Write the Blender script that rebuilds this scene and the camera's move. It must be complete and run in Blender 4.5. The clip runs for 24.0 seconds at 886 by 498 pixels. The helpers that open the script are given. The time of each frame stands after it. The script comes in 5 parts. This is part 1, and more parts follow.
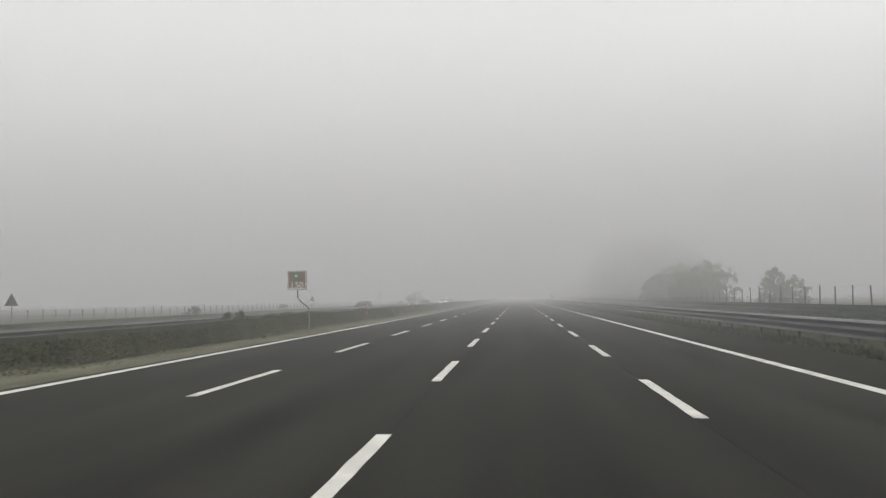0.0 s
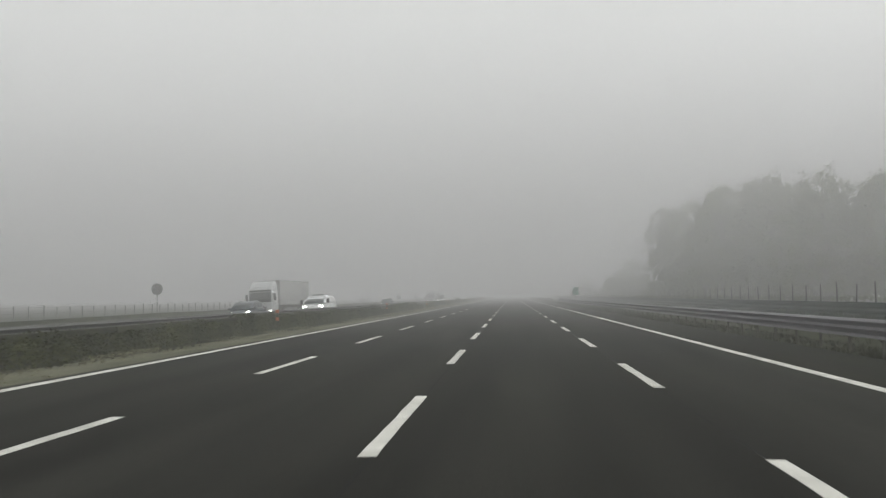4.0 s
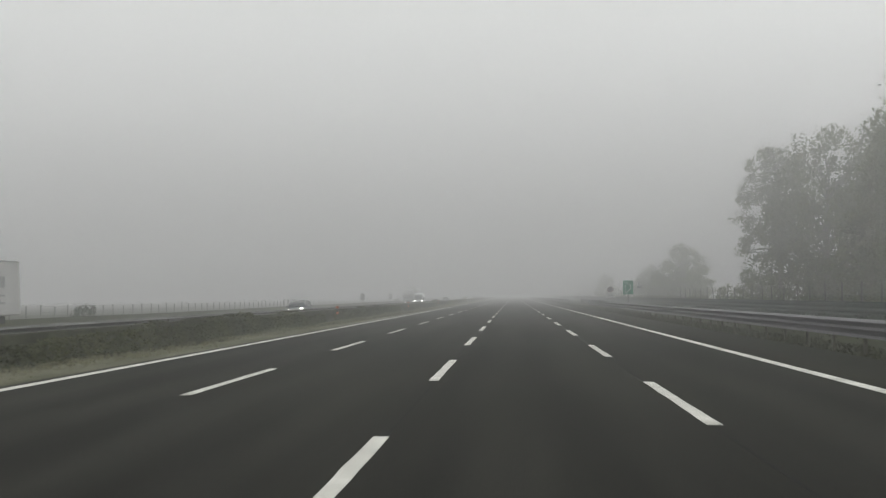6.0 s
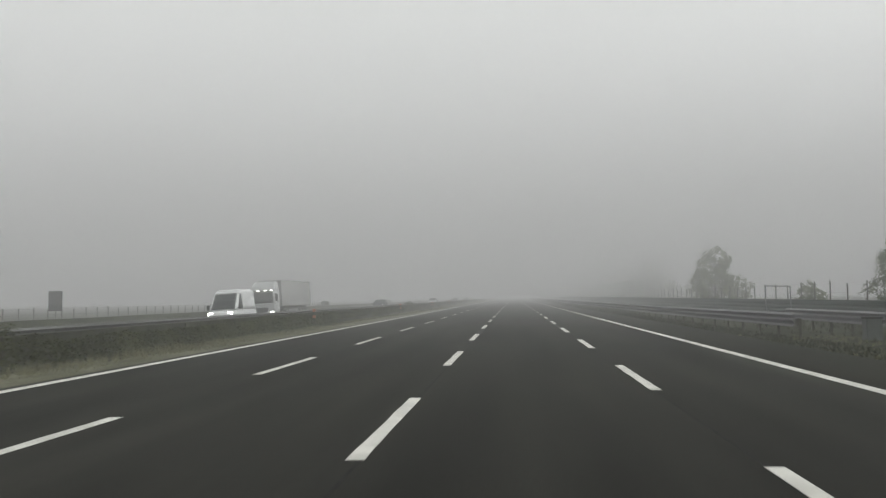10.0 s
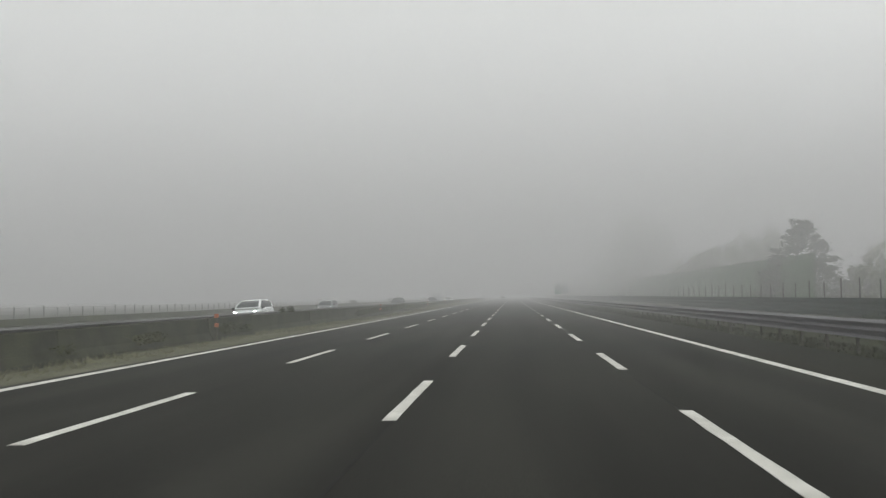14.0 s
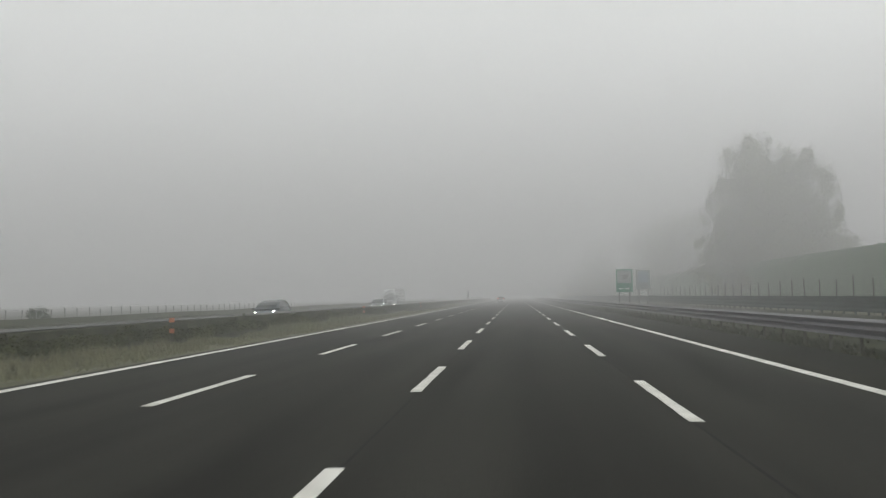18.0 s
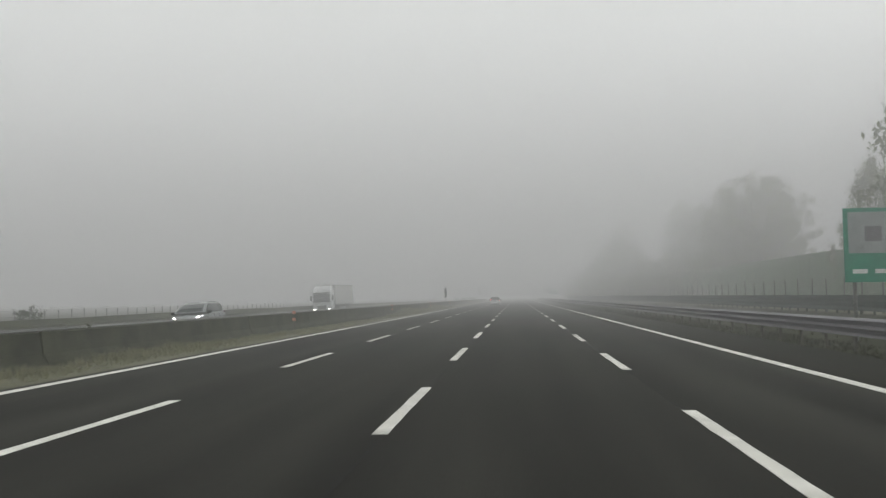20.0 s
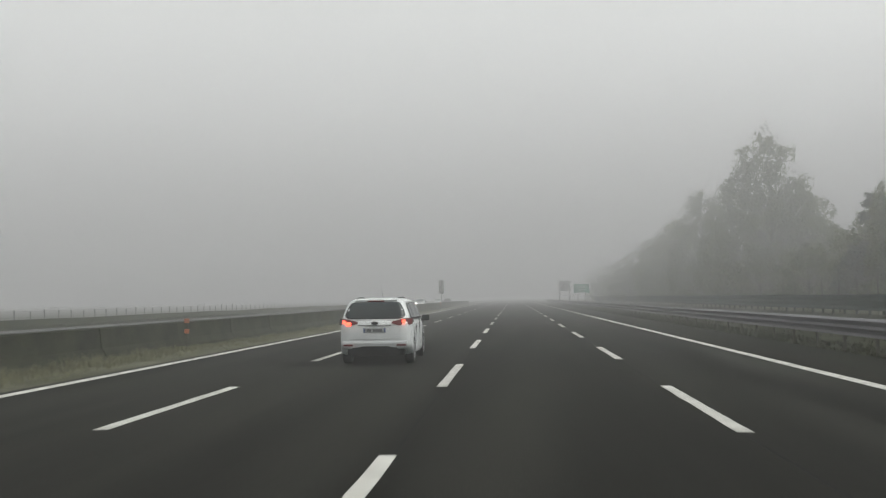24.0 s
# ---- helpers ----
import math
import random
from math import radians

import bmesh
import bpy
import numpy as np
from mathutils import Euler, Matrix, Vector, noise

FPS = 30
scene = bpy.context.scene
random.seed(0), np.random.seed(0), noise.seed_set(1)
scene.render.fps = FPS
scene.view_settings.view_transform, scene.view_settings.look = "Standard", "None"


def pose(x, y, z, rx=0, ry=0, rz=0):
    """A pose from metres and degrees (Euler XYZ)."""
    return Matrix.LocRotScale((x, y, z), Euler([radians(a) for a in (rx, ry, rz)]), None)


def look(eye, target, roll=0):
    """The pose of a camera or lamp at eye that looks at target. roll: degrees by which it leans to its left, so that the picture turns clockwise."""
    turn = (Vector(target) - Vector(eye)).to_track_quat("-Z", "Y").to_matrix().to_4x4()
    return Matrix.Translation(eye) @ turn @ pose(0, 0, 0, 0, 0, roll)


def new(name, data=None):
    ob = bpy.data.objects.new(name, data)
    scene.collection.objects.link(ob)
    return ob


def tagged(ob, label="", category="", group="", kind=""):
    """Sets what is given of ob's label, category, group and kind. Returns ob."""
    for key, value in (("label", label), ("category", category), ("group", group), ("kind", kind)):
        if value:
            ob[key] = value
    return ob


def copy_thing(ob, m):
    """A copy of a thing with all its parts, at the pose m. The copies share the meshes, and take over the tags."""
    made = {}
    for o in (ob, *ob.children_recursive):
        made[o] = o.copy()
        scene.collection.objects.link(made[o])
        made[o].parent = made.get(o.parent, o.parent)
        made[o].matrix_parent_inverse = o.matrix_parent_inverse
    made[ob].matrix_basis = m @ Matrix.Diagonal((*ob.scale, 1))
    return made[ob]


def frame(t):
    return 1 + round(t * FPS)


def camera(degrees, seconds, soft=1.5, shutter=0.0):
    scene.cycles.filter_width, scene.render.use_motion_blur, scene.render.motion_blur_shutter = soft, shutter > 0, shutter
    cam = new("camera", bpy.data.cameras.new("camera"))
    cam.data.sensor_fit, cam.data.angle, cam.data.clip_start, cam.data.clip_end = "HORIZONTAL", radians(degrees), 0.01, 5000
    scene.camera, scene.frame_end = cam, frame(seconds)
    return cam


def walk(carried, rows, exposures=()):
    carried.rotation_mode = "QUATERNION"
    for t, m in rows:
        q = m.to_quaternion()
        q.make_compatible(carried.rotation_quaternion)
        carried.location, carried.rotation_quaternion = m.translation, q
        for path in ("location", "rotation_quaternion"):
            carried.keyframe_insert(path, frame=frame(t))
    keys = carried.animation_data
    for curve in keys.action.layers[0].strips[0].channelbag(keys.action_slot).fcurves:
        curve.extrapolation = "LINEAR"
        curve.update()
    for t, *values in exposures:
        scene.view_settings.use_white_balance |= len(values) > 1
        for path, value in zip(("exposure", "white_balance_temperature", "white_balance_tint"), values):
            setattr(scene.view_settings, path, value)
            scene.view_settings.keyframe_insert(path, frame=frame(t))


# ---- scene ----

# ---------------------------------------------------------------- camera
cam = camera(50.7, 24.0, soft=1.25, shutter=0.1)
PATH = [
    (0.0, 0.06, 0.0, 93.03, 0.74, 4.58), (1.0, -0.03, 32.36, 92.97, 0.8, 4.23), (2.0, -0.03, 64.89, 92.95, 0.68, 4.36),
    (5.0, -0.08, 160.0, 92.89, 0.63, 4.15), (6.0, -0.01, 192.32, 92.9, 0.58, 4.31), (7.0, -0.01, 224.45, 92.93, 0.86, 4.14),
    (8.0, 0.04, 257.07, 92.99, 0.77, 4.39), (9.0, 0.05, 288.68, 93.0, 0.77, 4.33), (12.0, 0.03, 384.92, 92.91, 0.65, 4.31),
    (13.0, 0.0, 417.56, 92.97, 0.79, 4.01), (14.0, 0.07, 449.62, 92.92, 0.7, 4.23), (15.0, 0.18, 482.07, 92.94, 0.78, 4.38),
    (16.0, 0.14, 514.12, 92.9, 0.73, 4.22), (17.0, 0.17, 546.85, 92.96, 0.75, 4.33), (18.0, 0.18, 578.1, 92.96, 0.82, 4.49),
    (21.0, 0.0, 675.3, 93.02, 0.95, 4.44), (22.0, -0.1, 707.41, 93.07, 0.89, 4.28), (23.0, -0.21, 739.61, 92.99, 0.86, 4.23),
    (24.0, -0.22, 771.81, 93.02, 0.86, 4.27)]
EYE = 1.5
walk(cam, [(t, pose(x, y, EYE, rx, ry, rz)) for t, x, y, rx, ry, rz in PATH],
     [(0.0, 0.13, 6660, 8), (1.0, 0.02, 6650, 7), (2.0, -0.04, 6640, 6), (12.0, -0.05, 6600, 5), (24.0, -0.03, 6600, 5)])

# ---------------------------------------------------------------- world, sun, exposure
SKY, SUN, FOG, FIELD_FOG, FOG_TOP = 0.40, 0.8, 0.0052, 0.0080, 44.0
world = bpy.data.worlds.new("overcast_sky")
scene.world = world
world.use_nodes = True
wn, wl = world.node_tree.nodes, world.node_tree.links
sky = wn.new("ShaderNodeTexSky")
sky.sky_type, sky.sun_disc, sky.sun_elevation, sky.sun_rotation = "NISHITA", False, radians(40), radians(90)
sky.air_density, sky.dust_density = 1.0, 3.0
grey = wn.new("ShaderNodeHueSaturation")
grey.inputs["Saturation"].default_value = 0.05
wl.new(sky.outputs[0], grey.inputs["Color"])
wl.new(grey.outputs[0], wn["Background"].inputs["Color"])
wn["Background"].inputs["Strength"].default_value = SKY
sun_data = bpy.data.lights.new("sun", "SUN")
sun_data.energy, sun_data.angle, sun_data.color = SUN, radians(40), (1.0, 0.97, 0.92)
sun = new("sun", sun_data)
sun.matrix_world = look((0, 0, 200), (-60, 60, 100))


# ---------------------------------------------------------------- materials
def material(name, colour, rough=0.6, metal=0.0, spread=0.15, scale=6.0, fine=60.0, bump=0.0, second=None, stretch=(1, 1, 1),
             coords="Object", emit=None, power=0.0, random_tint=0.0, spec=0.5):
    """A surface whose colour drifts at two scales, with fine relief."""
    mat = bpy.data.materials.new(name)
    mat.use_nodes = True
    n, l = mat.node_tree.nodes, mat.node_tree.links
    b = n["Principled BSDF"]
    b.inputs["Roughness"].default_value, b.inputs["Metallic"].default_value = rough, metal
    b.inputs["Specular IOR Level"].default_value = spec
    tc, mp = n.new("ShaderNodeTexCoord"), n.new("ShaderNodeMapping")
    mp.inputs["Scale"].default_value = stretch
    l.new(tc.outputs[coords], mp.inputs[0])
    big, small = n.new("ShaderNodeTexNoise"), n.new("ShaderNodeTexNoise")
    for t, s, d in ((big, scale, 4), (small, fine, 3)):
        t.inputs["Scale"].default_value, t.inputs["Detail"].default_value = s, d
        l.new(mp.outputs[0], t.inputs["Vector"])
    ramp = n.new("ShaderNodeValToRGB")
    lo = tuple(c * (1 - spread) for c in colour)
    hi = second or tuple(min(1, c * (1 + spread)) for c in colour)
    ramp.color_ramp.elements[0].position, ramp.color_ramp.elements[1].position = 0.34, 0.66
    ramp.color_ramp.elements[0].color, ramp.color_ramp.elements[1].color = (*lo, 1), (*hi, 1)
    l.new(big.outputs["Fac"], ramp.inputs[0])
    mix = n.new("ShaderNodeMixRGB")
    mix.blend_type = "OVERLAY"
    mix.inputs[0].default_value = min(1, spread * 1.6)
    l.new(ramp.outputs[0], mix.inputs[1])
    l.new(small.outputs["Fac"], mix.inputs[2])
    out = mix.outputs[0]
    if random_tint:
        info, hsv, rng = n.new("ShaderNodeObjectInfo"), n.new("ShaderNodeHueSaturation"), n.new("ShaderNodeMapRange")
        rng.inputs["To Min"].default_value, rng.inputs["To Max"].default_value = 1 - random_tint, 1 + random_tint
        l.new(info.outputs["Random"], rng.inputs["Value"])
        l.new(rng.outputs[0], hsv.inputs["Value"])
        l.new(out, hsv.inputs["Color"])
        out = hsv.outputs[0]
    l.new(out, b.inputs["Base Color"])
    if bump:
        bp = n.new("ShaderNodeBump")
        bp.inputs["Strength"].default_value, bp.inputs["Distance"].default_value = bump, 0.02
        l.new(small.outputs["Fac"], bp.inputs["Height"])
        l.new(bp.outputs[0], b.inputs["Normal"])
    if emit:
        b.inputs["Emission Color"].default_value, b.inputs["Emission Strength"].default_value = (*emit, 1), power
    return mat


ASPHALT = material("asphalt", (0.0170, 0.0170, 0.0142), 0.95, spread=0.32, scale=0.9, fine=90, bump=0.15, stretch=(1.0, 0.06, 1), spec=0.035)
def wear_tracks(mat, first, gap, depth):
    """Darken the bands where tyres run, along y, wandering a little."""
    n, l = mat.node_tree.nodes, mat.node_tree.links
    b = n["Principled BSDF"]
    link_in = b.inputs["Base Color"].links[0].from_socket
    tc, sep, nz = n.new("ShaderNodeTexCoord"), n.new("ShaderNodeSeparateXYZ"), n.new("ShaderNodeTexNoise")
    mp = n.new("ShaderNodeMapping")
    mp.inputs["Scale"].default_value = (0.25, 0.03, 1)
    l.new(tc.outputs["Object"], sep.inputs[0])
    l.new(tc.outputs["Object"], mp.inputs[0])
    l.new(mp.outputs[0], nz.inputs["Vector"])
    nz.inputs["Scale"].default_value, nz.inputs["Detail"].default_value = 2.0, 5

    def calc(kind, p, q):
        m = n.new("ShaderNodeMath")
        m.operation = kind
        for k, v in enumerate((p, q)):
            if isinstance(v, (int, float)):
                m.inputs[k].default_value = v
            else:
                l.new(v, m.inputs[k])
        return m.outputs[0]

    x = calc("ADD", calc("ADD", sep.outputs[0], -first), calc("MULTIPLY", nz.outputs["Fac"], 1.5))
    wave = calc("COSINE", calc("MULTIPLY", x, 2 * math.pi / gap), 0.0)
    amount = calc("MULTIPLY", wave, calc("MULTIPLY", nz.outputs["Fac"], 2 * depth))
    mul = n.new("ShaderNodeMixRGB")
    mul.blend_type = "MULTIPLY"
    mul.inputs[0].default_value = 1.0
    l.new(link_in, mul.inputs[1])
    l.new(calc("SUBTRACT", 1.0, amount), mul.inputs[2])
    l.new(mul.outputs[0], b.inputs["Base Color"])


wear_tracks(ASPHALT, -0.4, 1.84, 0.13)
ASPHALT_OLD = material("old_asphalt", (0.0126, 0.0129, 0.0090), 0.97, spread=0.25, scale=0.7, fine=70, bump=0.4, stretch=(1.0, 0.12, 1), spec=0.02)
TAR = material("joint_tar", (0.014, 0.014, 0.014), 0.95, spread=0.3, scale=3, fine=40, spec=0.02)
PAINT = material("road_paint", (0.46, 0.455, 0.42), 0.85, spread=0.15, scale=1.4, fine=45, bump=0.15, second=(0.54, 0.535, 0.5), random_tint=0.06, spec=0.1)
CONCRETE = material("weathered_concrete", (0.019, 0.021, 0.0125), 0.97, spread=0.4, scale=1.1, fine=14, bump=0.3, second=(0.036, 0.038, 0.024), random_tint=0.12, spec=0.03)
STEEL = material("galvanised_steel", (0.125, 0.121, 0.132), 0.48, 0.35, spread=0.18, scale=0.8, fine=22, bump=0.06, stretch=(1, 0.25, 3), random_tint=0.06)
DULL_STEEL = material("dull_far_steel", (0.075, 0.075, 0.073), 0.7, 0.2, spread=0.35, scale=0.4, fine=22, random_tint=0.2)
POST_STEEL = material("stained_post_steel", (0.05, 0.047, 0.032), 0.8, 0.1, spread=0.3, scale=4, fine=30, random_tint=0.15)
GROUND = material("field_soil_and_grass", (0.018, 0.022, 0.009), 0.97, spread=0.3, scale=0.35, fine=9, bump=0.5, second=(0.028, 0.031, 0.014), spec=0.02)
VERGE = material("dry_gravel_verge", (0.094, 0.096, 0.060), 0.97, spread=0.28, scale=0.8, fine=18, bump=0.5, second=(0.118, 0.117, 0.083), stretch=(1, 0.35, 1), spec=0.02)
GRASS = material("verge_grass", (0.024, 0.028, 0.011), 0.95, spread=0.25, scale=0.3, fine=5, second=(0.040, 0.042, 0.018), spec=0.05)
DRY = material("dead_grass", (0.20, 0.198, 0.122), 0.95, spread=0.25, scale=0.25, fine=5, second=(0.15, 0.150, 0.09), spec=0.05)
BARK = material("bark", (0.07, 0.06, 0.048), 0.95, spread=0.3, scale=5, fine=30, bump=0.6, stretch=(1, 1, 0.2))
def leafy(mat, share):
    """Let part of the light through the leaves, as thin leaves do."""
    n, l = mat.node_tree.nodes, mat.node_tree.links
    b = n["Principled BSDF"]
    thin, mix = n.new("ShaderNodeBsdfTranslucent"), n.new("ShaderNodeMixShader")
    mix.inputs[0].default_value = share
    l.new(b.inputs["Base Color"].links[0].from_socket, thin.inputs["Color"])
    l.new(b.outputs[0], mix.inputs[1])
    l.new(thin.outputs[0], mix.inputs[2])
    l.new(mix.outputs[0], n["Material Output"].inputs["Surface"])
    return mat


LEAF = material("summer_leaves", (0.060, 0.084, 0.002), 0.9, spread=0.35, scale=0.6, fine=4, second=(0.086, 0.112, 0.006), random_tint=0.14, spec=0.1)
LEAF_PALE = material("pale_poplar_leaves", (0.070, 0.092, 0.004), 0.9, spread=0.3, scale=0.6, fine=4, second=(0.098, 0.120, 0.012), random_tint=0.13, spec=0.1)
LEAF_DARK = material("conifer_needles", (0.035, 0.055, 0.014), 0.85, spread=0.3, scale=1.2, fine=6, second=(0.055, 0.075, 0.045), random_tint=0.15, spec=0.1)
for mat in (LEAF, LEAF_PALE, LEAF_DARK):
    leafy(mat, 0.5)
WALL_DARK = material("mossy_boundary_wall", (0.006, 0.019, 0.016), 0.95, spread=0.3, scale=0.9, fine=12, bump=0.3, second=(0.013, 0.031, 0.026), random_tint=0.12, spec=0.05)
GALV = material("dull_zinc", (0.2, 0.2, 0.195), 0.6, 0.35, spread=0.2, scale=3, fine=25)
SCREEN = material("green_noise_screen", (0.032, 0.098, 0.024), 0.85, spread=0.22, scale=0.35, fine=9, bump=0.3, second=(0.045, 0.12, 0.033), stretch=(1, 1, 0.3), random_tint=0.07, spec=0.05)
SCREEN_POST = material("green_screen_post", (0.028, 0.065, 0.024), 0.7, spread=0.2, scale=2, fine=20, random_tint=0.1, spec=0.1)
PLINTH = material("pale_concrete_plinth", (0.17, 0.165, 0.15), 0.95, spread=0.3, scale=0.8, fine=12, bump=0.3, second=(0.24, 0.235, 0.21), random_tint=0.15, spec=0.05)
ORANGE = material("orange_reflector", (0.42, 0.13, 0.055), 0.5, spread=0.08, scale=8)


# ---------------------------------------------------------------- mesh helpers
def link(name, me, mat, parent=None, label=""):
    if mat is not None and not me.materials:
        me.materials.append(mat)
    ob = new(name, me)
    if parent is not None:
        ob.parent = parent
    if label:
        ob["label"] = label
    return ob


def part(name, bm, mat, parent=None, label="", smooth=False):
    me = bpy.data.meshes.new(name)
    bm.to_mesh(me)
    bm.free()
    if smooth:
        me.polygons.foreach_set("use_smooth", [True] * len(me.polygons))
    return link(name, me, mat, parent, label)


def empty(name, m=None, label="", category="", group="", kind=""):
    ob = new(name)
    ob.empty_display_size = 0.3
    if m is not None:
        ob.matrix_world = m
    return tagged(ob, label, category, group, kind)


def box(bm, cx, cy, cz, sx, sy, sz, bevel=0.0, m=None):
    """A box of the given centre and size, its edges rounded, added to bm."""
    v = bmesh.ops.create_cube(bm, size=1.0)["verts"]
    bmesh.ops.transform(bm, matrix=Matrix.Translation((cx, cy, cz)) @ Matrix.Diagonal((sx, sy, sz, 1)), verts=v)
    if bevel:
        e = list({e for w in v for e in w.link_edges})
        v = bmesh.ops.bevel(bm, geom=e, offset=bevel, segments=2, affect="EDGES", profile=0.6)["verts"]
    if m is not None:
        bmesh.ops.transform(bm, matrix=m, verts=v)
    return bm


def tube(bm, points, radii, sides=8):
    """A tapered tube through points, closed at both ends."""
    rings, last = [], None
    for i, p in enumerate(points):
        p = Vector(p)
        d = (Vector(points[min(i + 1, len(points) - 1)]) - Vector(points[max(i - 1, 0)])).normalized()
        u = d.cross(Vector((0.13, 0.97, 0.21))).normalized()
        w = d.cross(u)
        ring = [bm.verts.new(p + (u * math.cos(a) + w * math.sin(a)) * radii[i]) for a in (2 * math.pi * k / sides for k in range(sides))]
        if last:
            for k in range(sides):
                bm.faces.new((last[k], last[(k + 1) % sides], ring[(k + 1) % sides], ring[k]))
        rings.append(ring)
        last = ring
    bm.faces.new(rings[0][::-1])
    bm.faces.new(rings[-1])
    return bm


def disc(bm, radius, depth, axis, centre, sides=24, inner=0.0):
    """A round plate, or a ring, of the given depth along an axis."""
    turn = {"x": Matrix.Rotation(radians(90), 4, "Y"), "y": Matrix.Rotation(radians(90), 4, "X"), "z": Matrix.Identity(4)}[axis]
    prof = [(radius, -depth / 2), (radius, depth / 2), (inner, depth / 2), (inner, -depth / 2)]
    rings = []
    for k in range(sides):
        a = 2 * math.pi * k / sides
        rings.append([bm.verts.new(Vector(centre) + (turn @ Vector((r * math.cos(a), r * math.sin(a), z)))) for r, z in prof])
    for k in range(sides):
        p, q = rings[k], rings[(k + 1) % sides]
        for i in range(4 if inner else 3):
            j = (i + 1) % 4
            if not inner and i == 2:
                continue
            try:
                bm.faces.new((p[i], q[i], q[j], p[j]))
            except ValueError:
                pass
    if not inner:
        bmesh.ops.remove_doubles(bm, verts=[v for r in rings for v in r], dist=1e-5)
    bmesh.ops.recalc_face_normals(bm, faces=bm.faces)
    return bm


def extrude_profile(bm, profile, path):
    """Sweep a closed profile of (out, up) along a path of (x, y, z) on the plan; the profile's out points to the path's left."""
    last = None
    for i, p in enumerate(path):
        a, b = Vector(path[max(i - 1, 0)]), Vector(path[min(i + 1, len(path) - 1)])
        d = (b - a).normalized()
        left = Vector((-d.y, d.x, 0)).normalized()
        ring = [bm.verts.new(Vector(p) + left * o + Vector((0, 0, u))) for o, u in profile]
        if last:
            for k in range(len(profile)):
                j = (k + 1) % len(profile)
                bm.faces.new((last[k], last[j], ring[j], ring[k]))
        else:
            bm.faces.new(ring[::-1])
        last = ring
    bm.faces.new(last)
    bmesh.ops.recalc_face_normals(bm, faces=bm.faces)
    return bm


def step(a, b, v):
    v = min(1.0, max(0.0, (v - a) / (b - a)))
    return v * v * (3 - 2 * v)


# ---------------------------------------------------------------- ground and roads
Y0, Y1 = -60.0, 1240.0


def opposite(x):
    """Height of the far carriageway, which falls away from the median."""
    return 0.05 - 0.05 * (-13.9 - x)


def rise(y):
    """The land beside the road climbs a little along the way."""
    return 0.36 * step(60, 800, y)


def height(x, y):
    if x < -28.4:
        z = opposite(-28.4) - 0.1 + 0.5 * step(-28.4, -29.4, x) - 0.35 * step(-30, -60, x)
    elif x < -13.6:
        z = opposite(x) - 0.15
    elif x < -11.0:
        z = -0.12 - 0.3 * step(-11.9, -13.6, x)
    elif x < -8.95:
        z = -0.05 - 0.05 * step(-8.95, -11, x)
    elif x < 8.1:
        z = -0.15
    else:
        z = -0.06 - 0.1 * step(9.5, 20, x)
        z += rise(y) * step(14, 20, x)
    if x < -9.2 or x > 8.5:
        z += 0.05 * noise.noise((x * 0.5, y * 0.3, 1.7))
        if x > 22 or x < -32:
            z += 0.25 * noise.noise((x * 0.05, y * 0.04, 4.1)) * min(1, abs(x) / 60)
    return z


def sheet(name, xs, ys, fn, mat):
    v = [(x, y, fn(x, y)) for y in ys for x in xs]
    n = len(xs)
    f = [(j * n + i, j * n + i + 1, (j + 1) * n + i + 1, (j + 1) * n + i) for j in range(len(ys) - 1) for i in range(n - 1)]
    me = bpy.data.meshes.new(name)
    me.from_pydata(v, [], f)
    me.polygons.foreach_set("use_smooth", [True] * len(f))
    return link(name, me, mat)


GX = [-2400, -900, -300, -120, -60, -45, -38, -34, -32, -30.6, -29.8, -29, -28.4, -26, -20, -13.7, -13.2, -12.4, -11.8, -11.2, -10.6, -10, -9.4, -8.96,
      -8.9, 0, 8.05, 8.15, 8.7, 9.4, 10.2, 11, 12, 13.5, 15, 17, 19, 20, 21, 22, 23, 24, 25, 26, 27, 28, 30, 33, 37, 42, 46, 50, 54, 58, 62, 70, 120, 300, 900, 2400]
GY = [-2400, -900, -300, -120] + [Y0 + 4 * i for i in range(326)] + [1300, 1500, 2000, 2600, 4000]
ground = sheet("ground", GX, GY, height, GROUND)
ground.data.materials.append(VERGE)
for p in ground.data.polygons:
    c = p.center
    if -11.6 < c.x < -8.9 or (20.2 < c.x < 25 and c.y > 480):
        p.material_index = 1
tagged(ground, "flat foggy farmland with dry grass beside the motorway", "ground", kind="structure")


def slab(name, x0, x1, z0, z1, mat, label, depth=0.25):
    bm = bmesh.new()
    n = 130
    rows = []
    for j in range(n + 1):
        y = Y0 + (Y1 - Y0) * j / n
        rows.append([bm.verts.new(c) for c in ((x0, y, z0), (x1, y, z1), (x1, y, z1 - depth), (x0, y, z0 - depth))])
    for p, q in zip(rows, rows[1:]):
        for i in range(4):
            bm.faces.new((p[i], p[(i + 1) % 4], q[(i + 1) % 4], q[i]))
    bm.faces.new(rows[0][::-1])
    bm.faces.new(rows[-1])
    bmesh.ops.recalc_face_normals(bm, faces=bm.faces)
    return tagged(part(name, bm, mat), label, "road", kind="structure")


XA, XL, XM, XR, XB = -8.62, -5.13, -1.45, 2.265, 5.56
road = slab("road_main", -9.0, XB + 0.16, 0, 0, ASPHALT, "dark damp asphalt carriageway with four lanes")
shoulder = slab("road_shoulder", XB + 0.16, 8.15, -0.004, -0.012, ASPHALT_OLD, "dusty brownish asphalt hard shoulder")
far_road = slab("road_opposite", -27.6, -13.9, opposite(-27.6), opposite(-13.9), ASPHALT_OLD, "grey asphalt opposite carriageway beyond the median")


